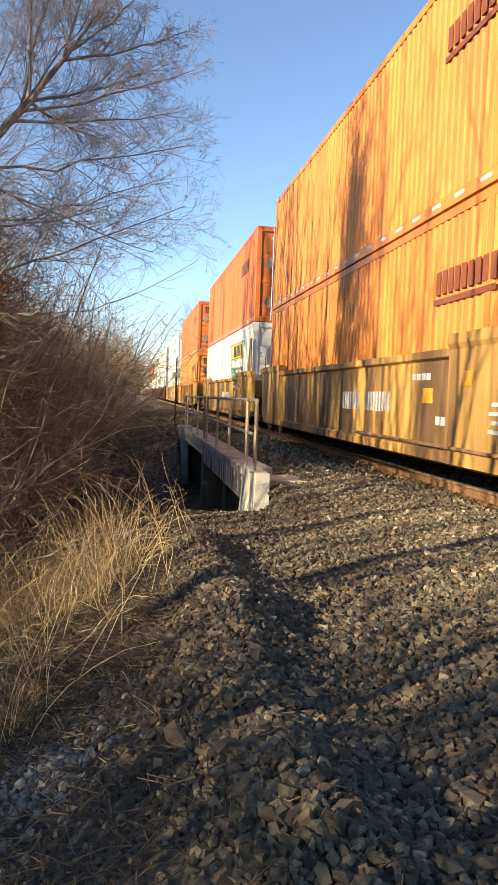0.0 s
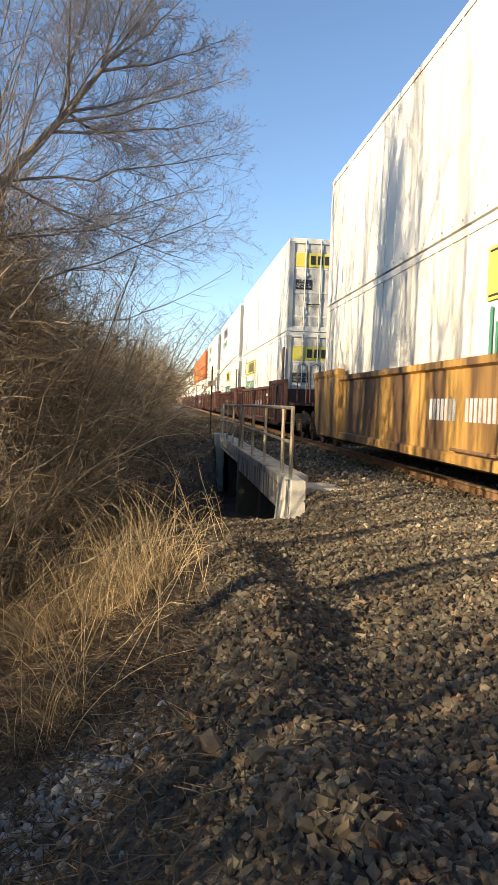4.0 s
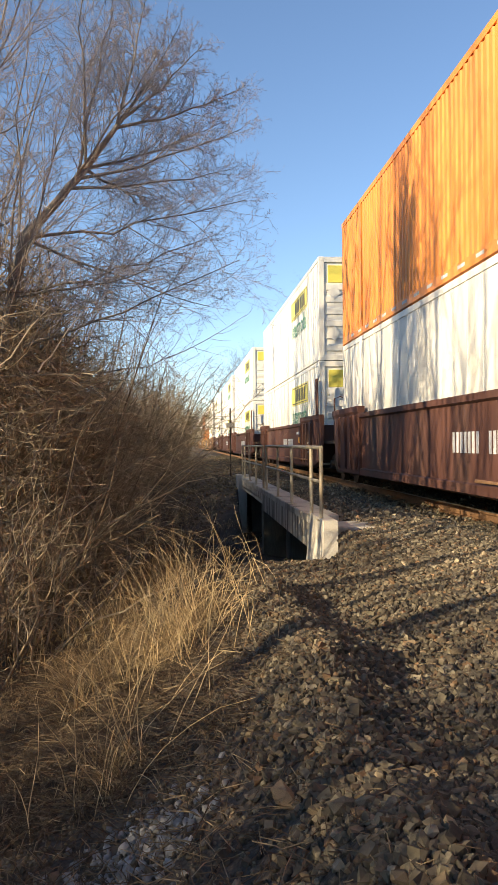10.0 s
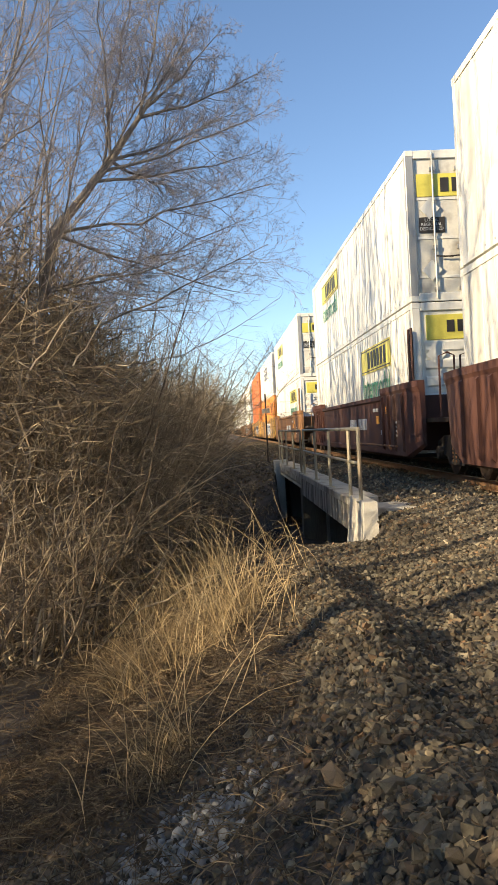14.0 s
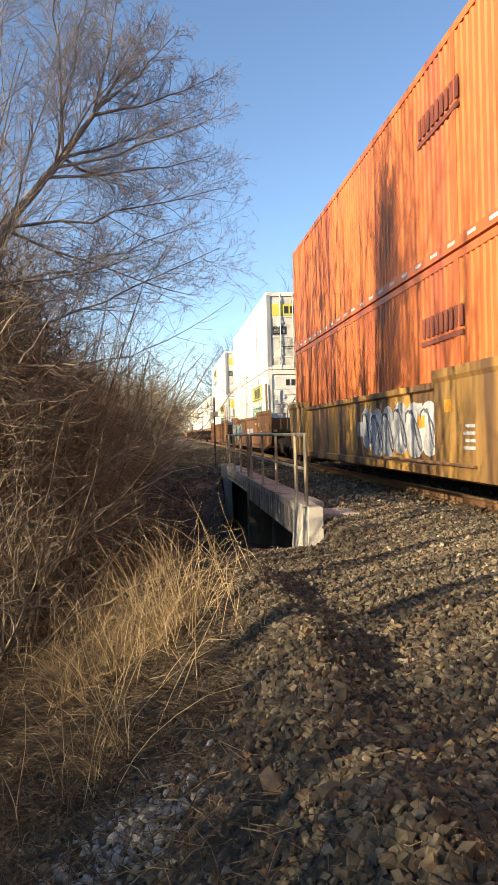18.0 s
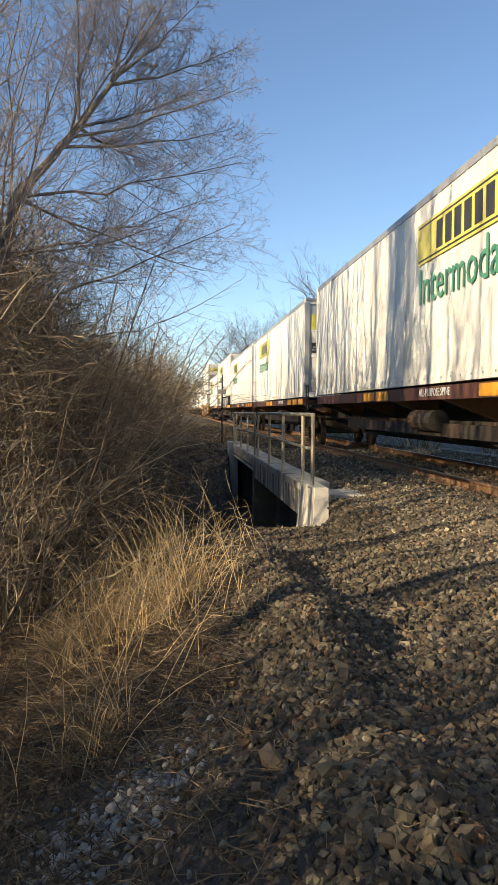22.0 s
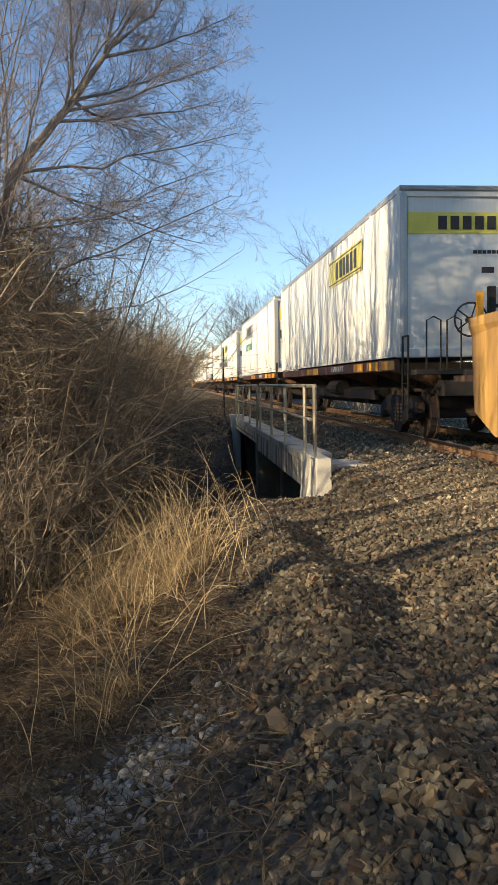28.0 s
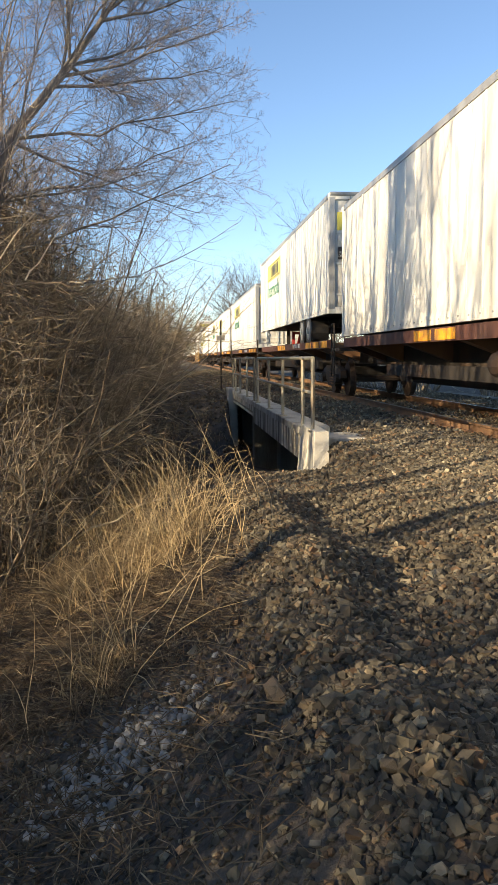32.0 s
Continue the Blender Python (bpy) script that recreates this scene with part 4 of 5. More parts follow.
# ---- far buildings ----
def far_building(x, y, w, d, h, rows, cols, label):
    b = empty("apartment_building", pose(x, y, -0.8), label=label, category="building")
    part("wall", Mesh().box(-w / 2, w / 2, 0, d, 0, h), M_FARWALL, b)
    part("roof", Mesh().box(-w / 2 - 0.3, w / 2 + 0.3, -0.3, d + 0.3, h, h + 0.5), M_ROOF, b)
    cw, rh = w / cols, h / rows
    for i in range(cols):
        for j in range(rows):
            part("window", Mesh().box(-w / 2 + cw * (i + 0.25), -w / 2 + cw * (i + 0.75), -0.12, 0.02, rh * (j + 0.3), rh * (j + 0.78)), M_FARGLASS, b)
    return b


far_building(1.5, 420, 15, 14, 14.5, 5, 6, "pale apartment block far down the line")
far_building(9.5, 430, 7, 14, 11.5, 4, 3, "lower brown wing of a far apartment block")
far_building(-7, 410, 10, 12, 9.0, 3, 5, "low pale far building with rows of windows")
far_building(-24, 480, 26, 16, 8.0, 2, 8, "long low far building behind bare trees")


# ---- the train ----
LEN, WID, HGT = 16.15, 2.59, 2.9
HW = WID / 2


def words(text, size, mat, name, parent, m, label=""):
    """Raised lettering in the built-in font, as a mesh."""
    cu = bpy.data.curves.new(name, "FONT")
    cu.body, cu.size, cu.align_x, cu.align_y, cu.extrude = text, size, "CENTER", "CENTER", 0.003
    cu.resolution_u = 2
    tmp = bpy.data.objects.new(name, cu)
    me = bpy.data.meshes.new_from_object(tmp)
    bpy.data.objects.remove(tmp)
    bpy.data.curves.remove(cu)
    me.materials.clear()
    me.materials.append(mat)
    ob = new(name, me)
    ob.parent = parent
    ob.matrix_basis = m
    if label:
        tagged(ob, label)
    return ob


def side_words(y, z, x=-HW - 0.012):
    """Lies on the side that faces -x, read from there."""
    return Matrix.Translation((x, y, z)) @ Matrix(((0, 0, -1, 0), (-1, 0, 0, 0), (0, 1, 0, 0), (0, 0, 0, 1)))


def end_words(x, z, y=-0.03):
    return Matrix.Translation((x, y, z)) @ Matrix(((1, 0, 0, 0), (0, 0, -1, 0), (0, 1, 0, 0), (0, 0, 0, 1)))


def bars(mesh, spans, plane, a, b, z0, z1):
    """Plain bars in place of lettering: on a side (plane 'x') or an end (plane 'y')."""
    for u0, u1 in spans:
        if plane == "x":
            mesh.box(a, b, u0, u1, z0, z1)
        else:
            mesh.box(u0, u1, a, b, z0, z1)
    return mesh


def letter_spans(start, end, n, fill=0.78):
    w = (end - start) / n
    return [(start + w * i, start + w * (i + fill)) for i in range(n)]


def strokes(mesh, plane, a, b, start, end, n, z0, z1):
    """Plain bars in place of lettering."""
    return bars(mesh, letter_spans(start, end, n, 0.70), plane, a, b, z0, z1)


def container(colour, end, panel=2.2, logo="yellow", placards=True, trailer=False, plate="yellow"):
    """A 53-foot box, front end at y = 0, floor at z = 0. end: 'door' or 'rib'."""
    orange = colour in ("orange", "red")
    mat = M_ORANGERED if colour == "red" else M_ORANGE if orange else M_WHITE
    c = empty("shipping_container", category="container", group="containers on the passing train")
    for sx in (-1, 1):
        m = Mesh()
        if orange:
            pts = []
            pitch = 0.205
            y = 0.12
            while y < LEN - 0.14:
                pts += [(y, 0.0), (y + 0.06, 0.0), (y + 0.085, 0.02), (y + 0.175, 0.02)]
                y += pitch
            pts = [p for p in pts if p[0] < LEN - 0.1] + [(LEN - 0.1, 0.0)]
        else:
            pts = []
            y = 0.10
            while y < LEN - 0.15:
                pts += [(y, 0.012), (y + 0.55, 0.012), (y + 0.555, 0.004), (y + 0.598, 0.004)]
                y += 0.606
            pts = [p for p in pts if p[0] < LEN - 0.1] + [(LEN - 0.1, 0.012)]
        vs, fs = [], []
        for y, dpt in pts:
            x = sx * (HW - 0.006 - dpt)
            vs += [(x, y, 0.17), (x, y, HGT - 0.10)]
        for i in range(len(pts) - 1):
            fs.append((2 * i, 2 * i + 2, 2 * i + 3, 2 * i + 1))
        # inner skin closes the sheet
        k = len(vs)
        xi = sx * (HW - 0.07)
        vs += [(xi, pts[0][0], 0.17), (xi, pts[0][0], HGT - 0.1), (xi, pts[-1][0], 0.17), (xi, pts[-1][0], HGT - 0.1)]
        fs.append((k, k + 1, k + 3, k + 2))
        m.add(vs, fs)
        sp = part("side_panel", m, mat, c)
        br = part("bottom_rail", Mesh().box(min(sx * HW, sx * (HW - 0.09)), max(sx * HW, sx * (HW - 0.09)), 0.1, LEN - 0.1, 0.02, 0.172), mat, c)
        part("top_rail", Mesh().box(min(sx * HW, sx * (HW - 0.09)), max(sx * HW, sx * (HW - 0.09)), 0.1, LEN - 0.1, HGT - 0.105, HGT), mat if orange else M_GREYMET if trailer else mat, c)
        for yy in ((1.98, 2.13), (LEN - 2.13, LEN - 1.98)):
            part("lifting_post", Mesh().box(min(sx * (HW + 0.003), sx * (HW - 0.06)), max(sx * (HW + 0.003), sx * (HW - 0.06)), yy[0], yy[1], 0.17, HGT - 0.1), mat, c)
        if sx < 0:
            dash = Mesh()
            y = 0.6
            while y < LEN - 0.6:
                dash.box(-HW - 0.004, -HW + 0.004, y, y + (0.30 if orange else 0.05), 0.085, 0.135 if orange else 0.11)
                y += 0.75 if orange else 0.42
            part("reflective_mark", dash, M_SPRAY if orange else M_GREYMET, br, "row of pale reflective dashes" if orange else "row of rivets")["kind"] = "stuff"
    for yy in (0.0, LEN - 0.12):
        for sx in (-1, 1):
            p = part("corner_post", Mesh().box(min(sx * (HW + 0.004), sx * (HW - 0.16)), max(sx * (HW + 0.004), sx * (HW - 0.16)), yy, yy + 0.12, 0.0, HGT + 0.004, 0.012), mat if orange or not (end == "door") else M_GREYMET if yy < 1 else mat, c)
            for zz in (0.0, HGT - 0.115):
                part("corner_casting", Mesh().box(min(sx * (HW + 0.008), sx * (HW - 0.17)), max(sx * (HW + 0.008), sx * (HW - 0.17)), yy - 0.006, yy + 0.15, zz, zz + 0.118, 0.012), mat, p)
    part("roof", Mesh().box(-HW + 0.05, HW - 0.05, 0.05, LEN - 0.05, HGT - 0.06, HGT - 0.02), mat, c)
    part("floor", Mesh().box(-HW + 0.06, HW - 0.06, 0.05, LEN - 0.05, 0.05, 0.15), M_STEEL, c)
    part("rear_wall", Mesh().box(-HW + 0.1, HW - 0.1, LEN - 0.07, LEN - 0.01, 0.05, HGT - 0.05), mat, c)
    # front end, facing -y
    wall = part("end_wall", Mesh().box(-HW + 0.15, HW - 0.15, 0.045, 0.09, 0.05, HGT - 0.05), mat if orange or end != "door" else M_DOOR, c)
    part("end_header", Mesh().box(-HW + 0.16, HW - 0.16, 0.0, 0.08, HGT - 0.16, HGT, 0.01), mat, c)
    part("end_sill", Mesh().box(-HW + 0.16, HW - 0.16, 0.0, 0.08, 0.0, 0.16, 0.01), mat, c)
    x0, x1 = -HW + 0.17, HW - 0.17
    if end == "plain":
        pl = part("name_panel", Mesh().box(x0 + 0.02, x1 - 0.1, 0.03, 0.05, 2.12, 2.48), M_YELLOW, c, "flat name panel")
        part("lettering", strokes(Mesh(), "y", 0.02, 0.032, x0 + 0.55, x1 - 0.4, 6, 2.19, 2.42), M_BLACK, pl, "dark lettering")
        part("stencil", bars(Mesh(), letter_spans(0.05, 0.55, 6), "y", 0.035, 0.05, 1.78, 1.84).box(0.2, 0.42, 0.035, 0.05, 1.45, 1.55), M_NAVY, wall)
        part("junction_box", Mesh().box(0.35, 0.75, 0.0, 0.06, 0.75, 1.2, 0.02), M_GREYMET, c, "grey recessed connection box")
        for sx in (-1, 1):
            part("corner_radius", Mesh().tube([(sx * (HW - 0.1), 0.08, 0.1), (sx * (HW - 0.1), 0.08, HGT - 0.05)], 0.1, 10), M_GREYMET, c, "rounded aluminium corner")
    elif end == "rib":
        for z in ([0.32, 0.62, 0.92, 1.22, 1.52, 1.82] if orange else [0.28, 0.62, 0.96, 1.30, 1.64, 1.98]):
            part("rib", Mesh().prism([(0.005, z), (0.005, z + 0.15), (0.05, z + 0.19), (0.05, z - 0.04)], "x", x0 + 0.06, x1 - 0.06), mat, wall)
        lp = (mat if orange else M_GREYMET if logo == "grey" else M_YELLOW if logo == "yellow" and plate == "yellow" else M_WHITE)
        pl = part("name_panel", Mesh().box(x0 + 0.10, x1 - 0.12 if not orange else x1 - 0.7, 0.018, 0.06, 2.18, 2.66, 0.005), lp, c, "flat name panel")
        bm = strokes(Mesh(), "y", 0.008, 0.02, x0 + 0.22, x1 - 0.8, 9, 2.38, 2.60) if orange else strokes(Mesh(), "y", 0.008, 0.02, x0 + 0.5, x1 - 0.5, 6, 2.32, 2.55)
        if orange:
            bm.box(x0 + 0.22, x1 - 0.8, 0.008, 0.02, 2.26, 2.33)
        part("lettering", bm, M_NAVY if orange else M_BLACK, pl, "dark lettering")
        if orange:
            part("data_box", Mesh().box(x1 - 0.52, x1 - 0.22, -0.02, 0.05, 2.3, 2.62, 0.01), M_GREYMET, c, "grey document box")
    else:
        for i, x in enumerate((-0.78, -0.30, 0.30, 0.78)):
            r = part("lock_rod", Mesh().tube([(x, -0.01, 0.05), (x, -0.01, HGT - 0.06)], 0.02, 6), M_GREYMET, c)
            for zz in (0.2, 1.0, 2.5):
                part("bracket", Mesh().box(x - 0.05, x + 0.05, -0.02, 0.05, zz, zz + 0.07), M_GREYMET, r)
            part("handle", Mesh().tube([(x, -0.03, 0.86), (x + (0.34 if i % 2 == 0 else -0.34), -0.03, 0.84)], 0.014, 6), M_STEEL, r)
        part("door_seam", Mesh().box(-0.014, 0.014, 0.028, 0.05, 0.1, HGT - 0.1), M_BLACK, c, "black rubber seal")
        for z in (0.45, 1.2, 1.95):
            part("door_rib", Mesh().box(x0 + 0.02, -0.05, 0.03, 0.05, z, z + 0.05).box(0.05, x1 - 0.02, 0.03, 0.05, z, z + 0.05), mat, wall)
        lp = mat if orange else M_YELLOW
        if logo == "big":
            part("lettering", bars(bars(Mesh(), letter_spans(x0 + 0.1, x1 - 0.25, 5, 0.74), "y", 0.018, 0.04, 2.2, 2.32), letter_spans(x0 + 0.16, x1 - 0.19, 5, 0.74), "y", 0.018, 0.04, 2.48, 2.62)
                 .box(x0 + 0.12, x0 + 0.26, 0.018, 0.04, 2.3, 2.5).box(x0 + 0.55, x0 + 0.66, 0.018, 0.04, 2.3, 2.5).box(x0 + 0.8, x0 + 0.9, 0.018, 0.04, 2.3, 2.5).box(x0 + 1.2, x0 + 1.3, 0.018, 0.04, 2.3, 2.5), M_INK, wall, "large dark lettering")
            words("24,000 lbs", 0.13, M_BLACK, "weight_word", wall, end_words(x0 + 0.36, 1.84, 0.02))
        else:
            pl = part("name_panel", Mesh().box(x0 + 0.04, x1 - 0.04, 0.026, 0.046, 2.02 if not orange else 2.1, 2.45 if not orange else 2.5), lp, wall, "flat name panel")
            bm = strokes(Mesh(), "y", 0.016, 0.028, x0 + 0.5, x1 - 0.4, 6, 2.10, 2.37)
            if orange:
                bm.box(x0 + 0.5, x1 - 0.5, 0.016, 0.028, 2.03, 2.08)
            part("lettering", bm, M_NAVY if orange else M_BLACK, pl, "dark lettering")
        if not orange:
            pl = part("notice_panel", Mesh().box(x0 + 0.06, x0 + 0.56, 0.024, 0.046, 1.32, 1.62), M_BLACK, wall, "black notice panel")
            for i, wd in enumerate(("LOCAL", "REGIONAL", "DEDICATED")):
                words(wd, 0.085, M_SPRAY, "notice_word", pl, end_words(x0 + 0.30, 1.565 - 0.085 * i, 0.02))
            part("notice_panel", Mesh().box(x1 - 0.34, x1 - 0.06, 0.024, 0.046, 0.75, 1.15), M_YELLOW, wall, "small yellow notice")
            part("notice_panel", Mesh().box(0.36, 0.56, 0.024, 0.046, 0.72, 1.0), M_PLATE, wall, "small grey notice")
    if placards:
        for z in (0.75, 1.9):
            pz = z if end == "rib" else (0.6 if z < 1 else 1.78)
            q = Mesh().prism([(-0.86, pz - 0.20), (-0.66, pz), (-0.86, pz + 0.20), (-1.06, pz)], "y", -0.004, 0.02)
            part("placard", q, M_PLATE if orange else M_WHITE, wall, "faded diamond placard")
    # side lettering
    if orange:
        bm = strokes(Mesh(), "x", -HW - 0.010, -HW - 0.002, 1.85, 3.65, 9, 1.92, 2.20)
        bm.box(-HW - 0.010, -HW - 0.002, 1.85, 3.65, 1.80, 1.87)
        part("lettering", bm, M_FADED, c, "dark faded lettering on the side")
    elif logo == "big":
        bm = Mesh()
        for k in range(5):
            y = 5.7 + 0.92 * k
            for zz in ((1.45, 1.60), (1.82, 1.97), (2.20, 2.35)):
                bm.prism([(y + 0.22 * (2.35 - zz[0]), zz[0]), (y + 0.72 + 0.22 * (2.35 - zz[0]), zz[0]), (y + 0.72 + 0.22 * (2.35 - zz[1]), zz[1]), (y + 0.22 * (2.35 - zz[1]), zz[1])], "x", -HW - 0.010, -HW - 0.002)
            a = 0.0 if k % 2 else 0.54
            bm.prism([(y + a + 0.2, 1.60), (y + a + 0.38, 1.60), (y + a + 0.26, 2.20), (y + a + 0.08, 2.20)], "x", -HW - 0.0095, -HW - 0.002)
        part("lettering", bm, M_INK, c, "large slanted dark lettering on the side")
    elif panel is not None:
        pl = part("name_panel", Mesh().box(-HW - 0.008, -HW - 0.002, panel, panel + 3.75, 1.88, 2.50), M_YELLOW if logo == "yellow" else M_GREYMET if logo == "faded" else M_WHITE, c, "flat name panel on the side")
        bm = strokes(Mesh(), "x", -HW - 0.013, -HW - 0.0075, panel + 0.5, panel + 2.9, 6, 1.99, 2.39)
        bm.box(-HW - 0.013, -HW - 0.0075, panel + 0.06, panel + 3.69, 1.92, 1.945).box(-HW - 0.013, -HW - 0.0075, panel + 0.06, panel + 3.69, 2.435, 2.46)
        part("lettering", bm, M_BLACK, pl, "dark lettering")
        if end != "plain":
            words("Intermodal", 0.80, M_GREEN, "side_word", c, side_words(panel + 1.9, 1.5, -HW - 0.008), "green word on the side")
    if trailer:
        part("roof_cap", Mesh().tube([(-HW + 0.03, 0.0, HGT - 0.02), (HW - 0.03, 0.0, HGT - 0.02)], 0.05, 8), M_GREYMET, c)
    return c


def truck(parent, y, name="truck"):
    """A two-axle freight truck under a car."""
    t = new(name)
    t.parent = parent
    t.matrix_basis = pose(0, y, 0)
    for sx in (-1, 1):
        x = sx * 0.98
        prof = [(-1.22, 0.46), (-1.2, 0.62), (-0.7, 0.74), (0.7, 0.74), (1.2, 0.62), (1.22, 0.46), (1.0, 0.40), (0.62, 0.36), (0.45, 0.22), (-0.45, 0.22), (-0.62, 0.36), (-1.0, 0.40)]
        part("side_frame", Mesh().prism(prof, "x", x - 0.07, x + 0.07), M_STEEL, t)
        sp = Mesh()
        for yy in (-0.2, 0.0, 0.2):
            for k in range(5):
                sp.tube([(x, yy, 0.27 + 0.07 * k), (x, yy, 0.31 + 0.07 * k)], 0.085, 8)
        part("spring", sp, M_RAIL, t)
        for yy in (-0.89, 0.89):
            part("bearing_cap", Mesh().tube([(x, yy, 0.42), (x + sx * 0.16, yy, 0.42)], 0.12, 10), M_STEEL, t)
    part("bolster", Mesh().box(-0.95, 0.95, -0.2, 0.2, 0.45, 0.72, 0.02), M_STEEL, t)
    for yy in (-0.89, 0.89):
        w = Mesh()
        for sx in (-1, 1):
            w.tube([(sx * 0.69, yy, 0.42), (sx * 0.715, yy, 0.42)], 0.455, 20).tube([(sx * 0.715, yy, 0.42), (sx * 0.82, yy, 0.42)], 0.42, 20)
        w.tube([(-0.95, yy, 0.42), (0.95, yy, 0.42)], 0.08, 8)
        part("wheelset", w, M_WHEEL, t, "pair of steel wheels on an axle")
    return t


def brake_stand(c, y, mat, z0=1.05, x=0.15):
    """Hand-brake wheel on a stand, with grab irons and a ladder, on the car's end."""
    s = part("brake_stand", Mesh().box(x - 0.06, x + 0.06, y - 0.06, y + 0.04, z0, 2.55).box(x + 0.34, x + 0.42, y - 0.05, y + 0.03, z0, 2.5).box(x, x + 0.38, y - 0.04, y + 0.02, 2.2, 2.26), mat, c)
    w, ring = Mesh(), [(x - 0.38 + 0.28 * math.cos(a), y - 0.10, 2.0 + 0.28 * math.sin(a)) for a in np.linspace(0, 2 * math.pi, 19)]
    w.tube(ring, 0.018, 5, False)
    for a in np.linspace(0, 2 * math.pi, 6)[:-1]:
        w.tube([(x - 0.38, y - 0.10, 2.0), (x - 0.38 + 0.28 * math.cos(a), y - 0.10, 2.0 + 0.28 * math.sin(a))], 0.013, 5)
    w.tube([(x - 0.38, y - 0.14, 2.0), (x - 0.38, y + 0.05, 2.0)], 0.05, 8)
    part("brake_wheel", w, M_STEEL, s)
    for xx in (-0.95, -0.6):
        part("grab_iron", Mesh().tube([(xx, y, z0), (xx, y, 2.0), (xx + 0.12, y, 2.06), (xx + 0.24, y, 2.0), (xx + 0.24, y, z0)], 0.016, 5), mat, c)
    part("warning_post", Mesh().box(x - 0.30, x - 0.20, y - 0.20, y - 0.12, z0 - 0.1, 2.45), M_AMBER, c, "amber upright on the car's end")
    part("brake_gear", Mesh().box(-0.8, -0.3, y - 0.5, y - 0.1, 0.75, 1.0).tube([(-0.9, y - 0.3, 0.9), (0.9, y - 0.35, 0.85)], 0.05, 8).box(0.35, 0.8, y - 0.45, y - 0.15, 1.0, 1.3), M_STEEL, c, "dark brake gear")


def well_car(mat, ribbed=False, rear_truck=True, stand=False, label="", graffiti=None):
    """A double-stack well car; the box's front end sits at y = 0 in it."""
    c = empty("well_car", category="railcar", group="cars of the passing train", label=label)
    y0, y1 = -0.75, LEN + 0.75
    for sx in (-1, 1):
        X = lambda a: sx * a
        prof = [(1.35, 0.30), (1.46, 0.34), (1.46, 0.46), (1.42, 0.48), (1.42, 1.50), (1.48, 1.53), (1.48, 1.62), (1.35, 1.62)]
        w = Mesh()
        prof2 = [(X(a), b) for a, b in prof]
        w.prism(prof2, "y", 2.6, LEN - 2.6)
        side = part("side_sill", w, mat, c)
        for ya, yb in ((y0, 2.6), (LEN - 2.6, y1)):
            near = ya < 0
            q = Mesh()
            ends = [(X(1.35), 0.30), (X(1.47), 0.34), (X(1.47), 1.60), (X(1.50), 1.66), (X(1.50), 1.77), (X(1.35), 1.77)]
            cut = [(X(1.30), 0.55), (X(1.36), 0.60), (X(1.40), 1.55), (X(1.44), 1.66), (X(1.44), 1.77), (X(1.30), 1.77)]
            a, b = (cut, ends) if near else (ends, cut)
            mid = 0.25 if near else LEN - 0.25
            n = 6
            rows_ = [(ya, a), (mid, ends), (yb, ends)] if near else [(ya, ends), (mid, ends), (yb, cut)]
            vs = [(p[0], yy, p[1]) for yy, pr in rows_ for p in pr]
            fs = [(r * n + i, r * n + (i + 1) % n, (r + 1) * n + (i + 1) % n, (r + 1) * n + i) for r in range(2) for i in range(n)]
            fs += [tuple(range(n)), tuple(range(2 * n, 3 * n))]
            q.add(vs, fs)
            ep = part("end_sill_panel", q, mat, c)
            if ribbed or mat is M_RED:
                for yy in ((0.35, 1.15, 1.75, 2.35) if near else (LEN - 2.45, LEN - 1.85, LEN - 1.25, LEN - 0.45)):
                    part("rib", Mesh().prism([(X(1.465), 0.40), (X(1.52), 0.46), (X(1.52), 1.56), (X(1.465), 1.60)], "y", yy, yy + 0.09), mat, ep)
        if ribbed:
            y = 2.9
            while y < LEN - 2.6:
                part("rib", Mesh().prism([(X(1.42), 0.47), (X(1.475), 0.5), (X(1.475), 1.48), (X(1.42), 1.52)], "y", y, y + 0.10), mat, side)
                y += 0.95
        if sx < 0:
            part("hand_pipe", Mesh().tube([(-1.5, 1.0, 0.52), (-1.5, 6.4, 0.52)], 0.022, 6), M_RAIL, c, "rusty pipe along the sill")
            mk = Mesh()
            bars(mk, letter_spans(6.5, 7.6, 7, 0.6), "x", -1.426, -1.419, 0.86, 1.14)
            bars(mk, letter_spans(4.9, 6.2, 9, 0.6), "x", -1.426, -1.419, 0.86, 1.14)
            bars(mk, letter_spans(3.3, 4.0, 4), "x", -1.426, -1.419, 1.28, 1.36)
            bars(mk, letter_spans(2.75, 3.1, 2), "x", -1.426, -1.419, 0.75, 0.85)
            for k in range(4):
                mk.box(-1.476, -1.468, 1.05, 1.45 - 0.06 * (k % 2), 0.72 + 0.09 * k, 0.76 + 0.09 * k)
            tagged(part("stencil", mk, M_SPRAY, side, "pale stencilled markings"), kind="stuff")
            part("yellow_plate", Mesh().box(-1.426, -1.419, 3.2, 3.55, 1.0, 1.18), M_AMBER, side)
            part("yellow_plate", Mesh().box(-1.476, -1.468, 1.9, 2.15, 1.2, 1.36), M_AMBER, c, "small amber plate")
            lad = Mesh()
            for yy in (-0.30, -0.06):
                lad.tube([(-1.40, yy, 0.62), (-1.40, yy, 2.78)], 0.028, 6)
            for zz in np.arange(0.75, 1.8, 0.3):
                lad.tube([(-1.42, -0.30, zz), (-1.42, -0.06, zz)], 0.012, 5)
            part("guide_post", lad, mat, c, "tall twin guide post at the car's corner")
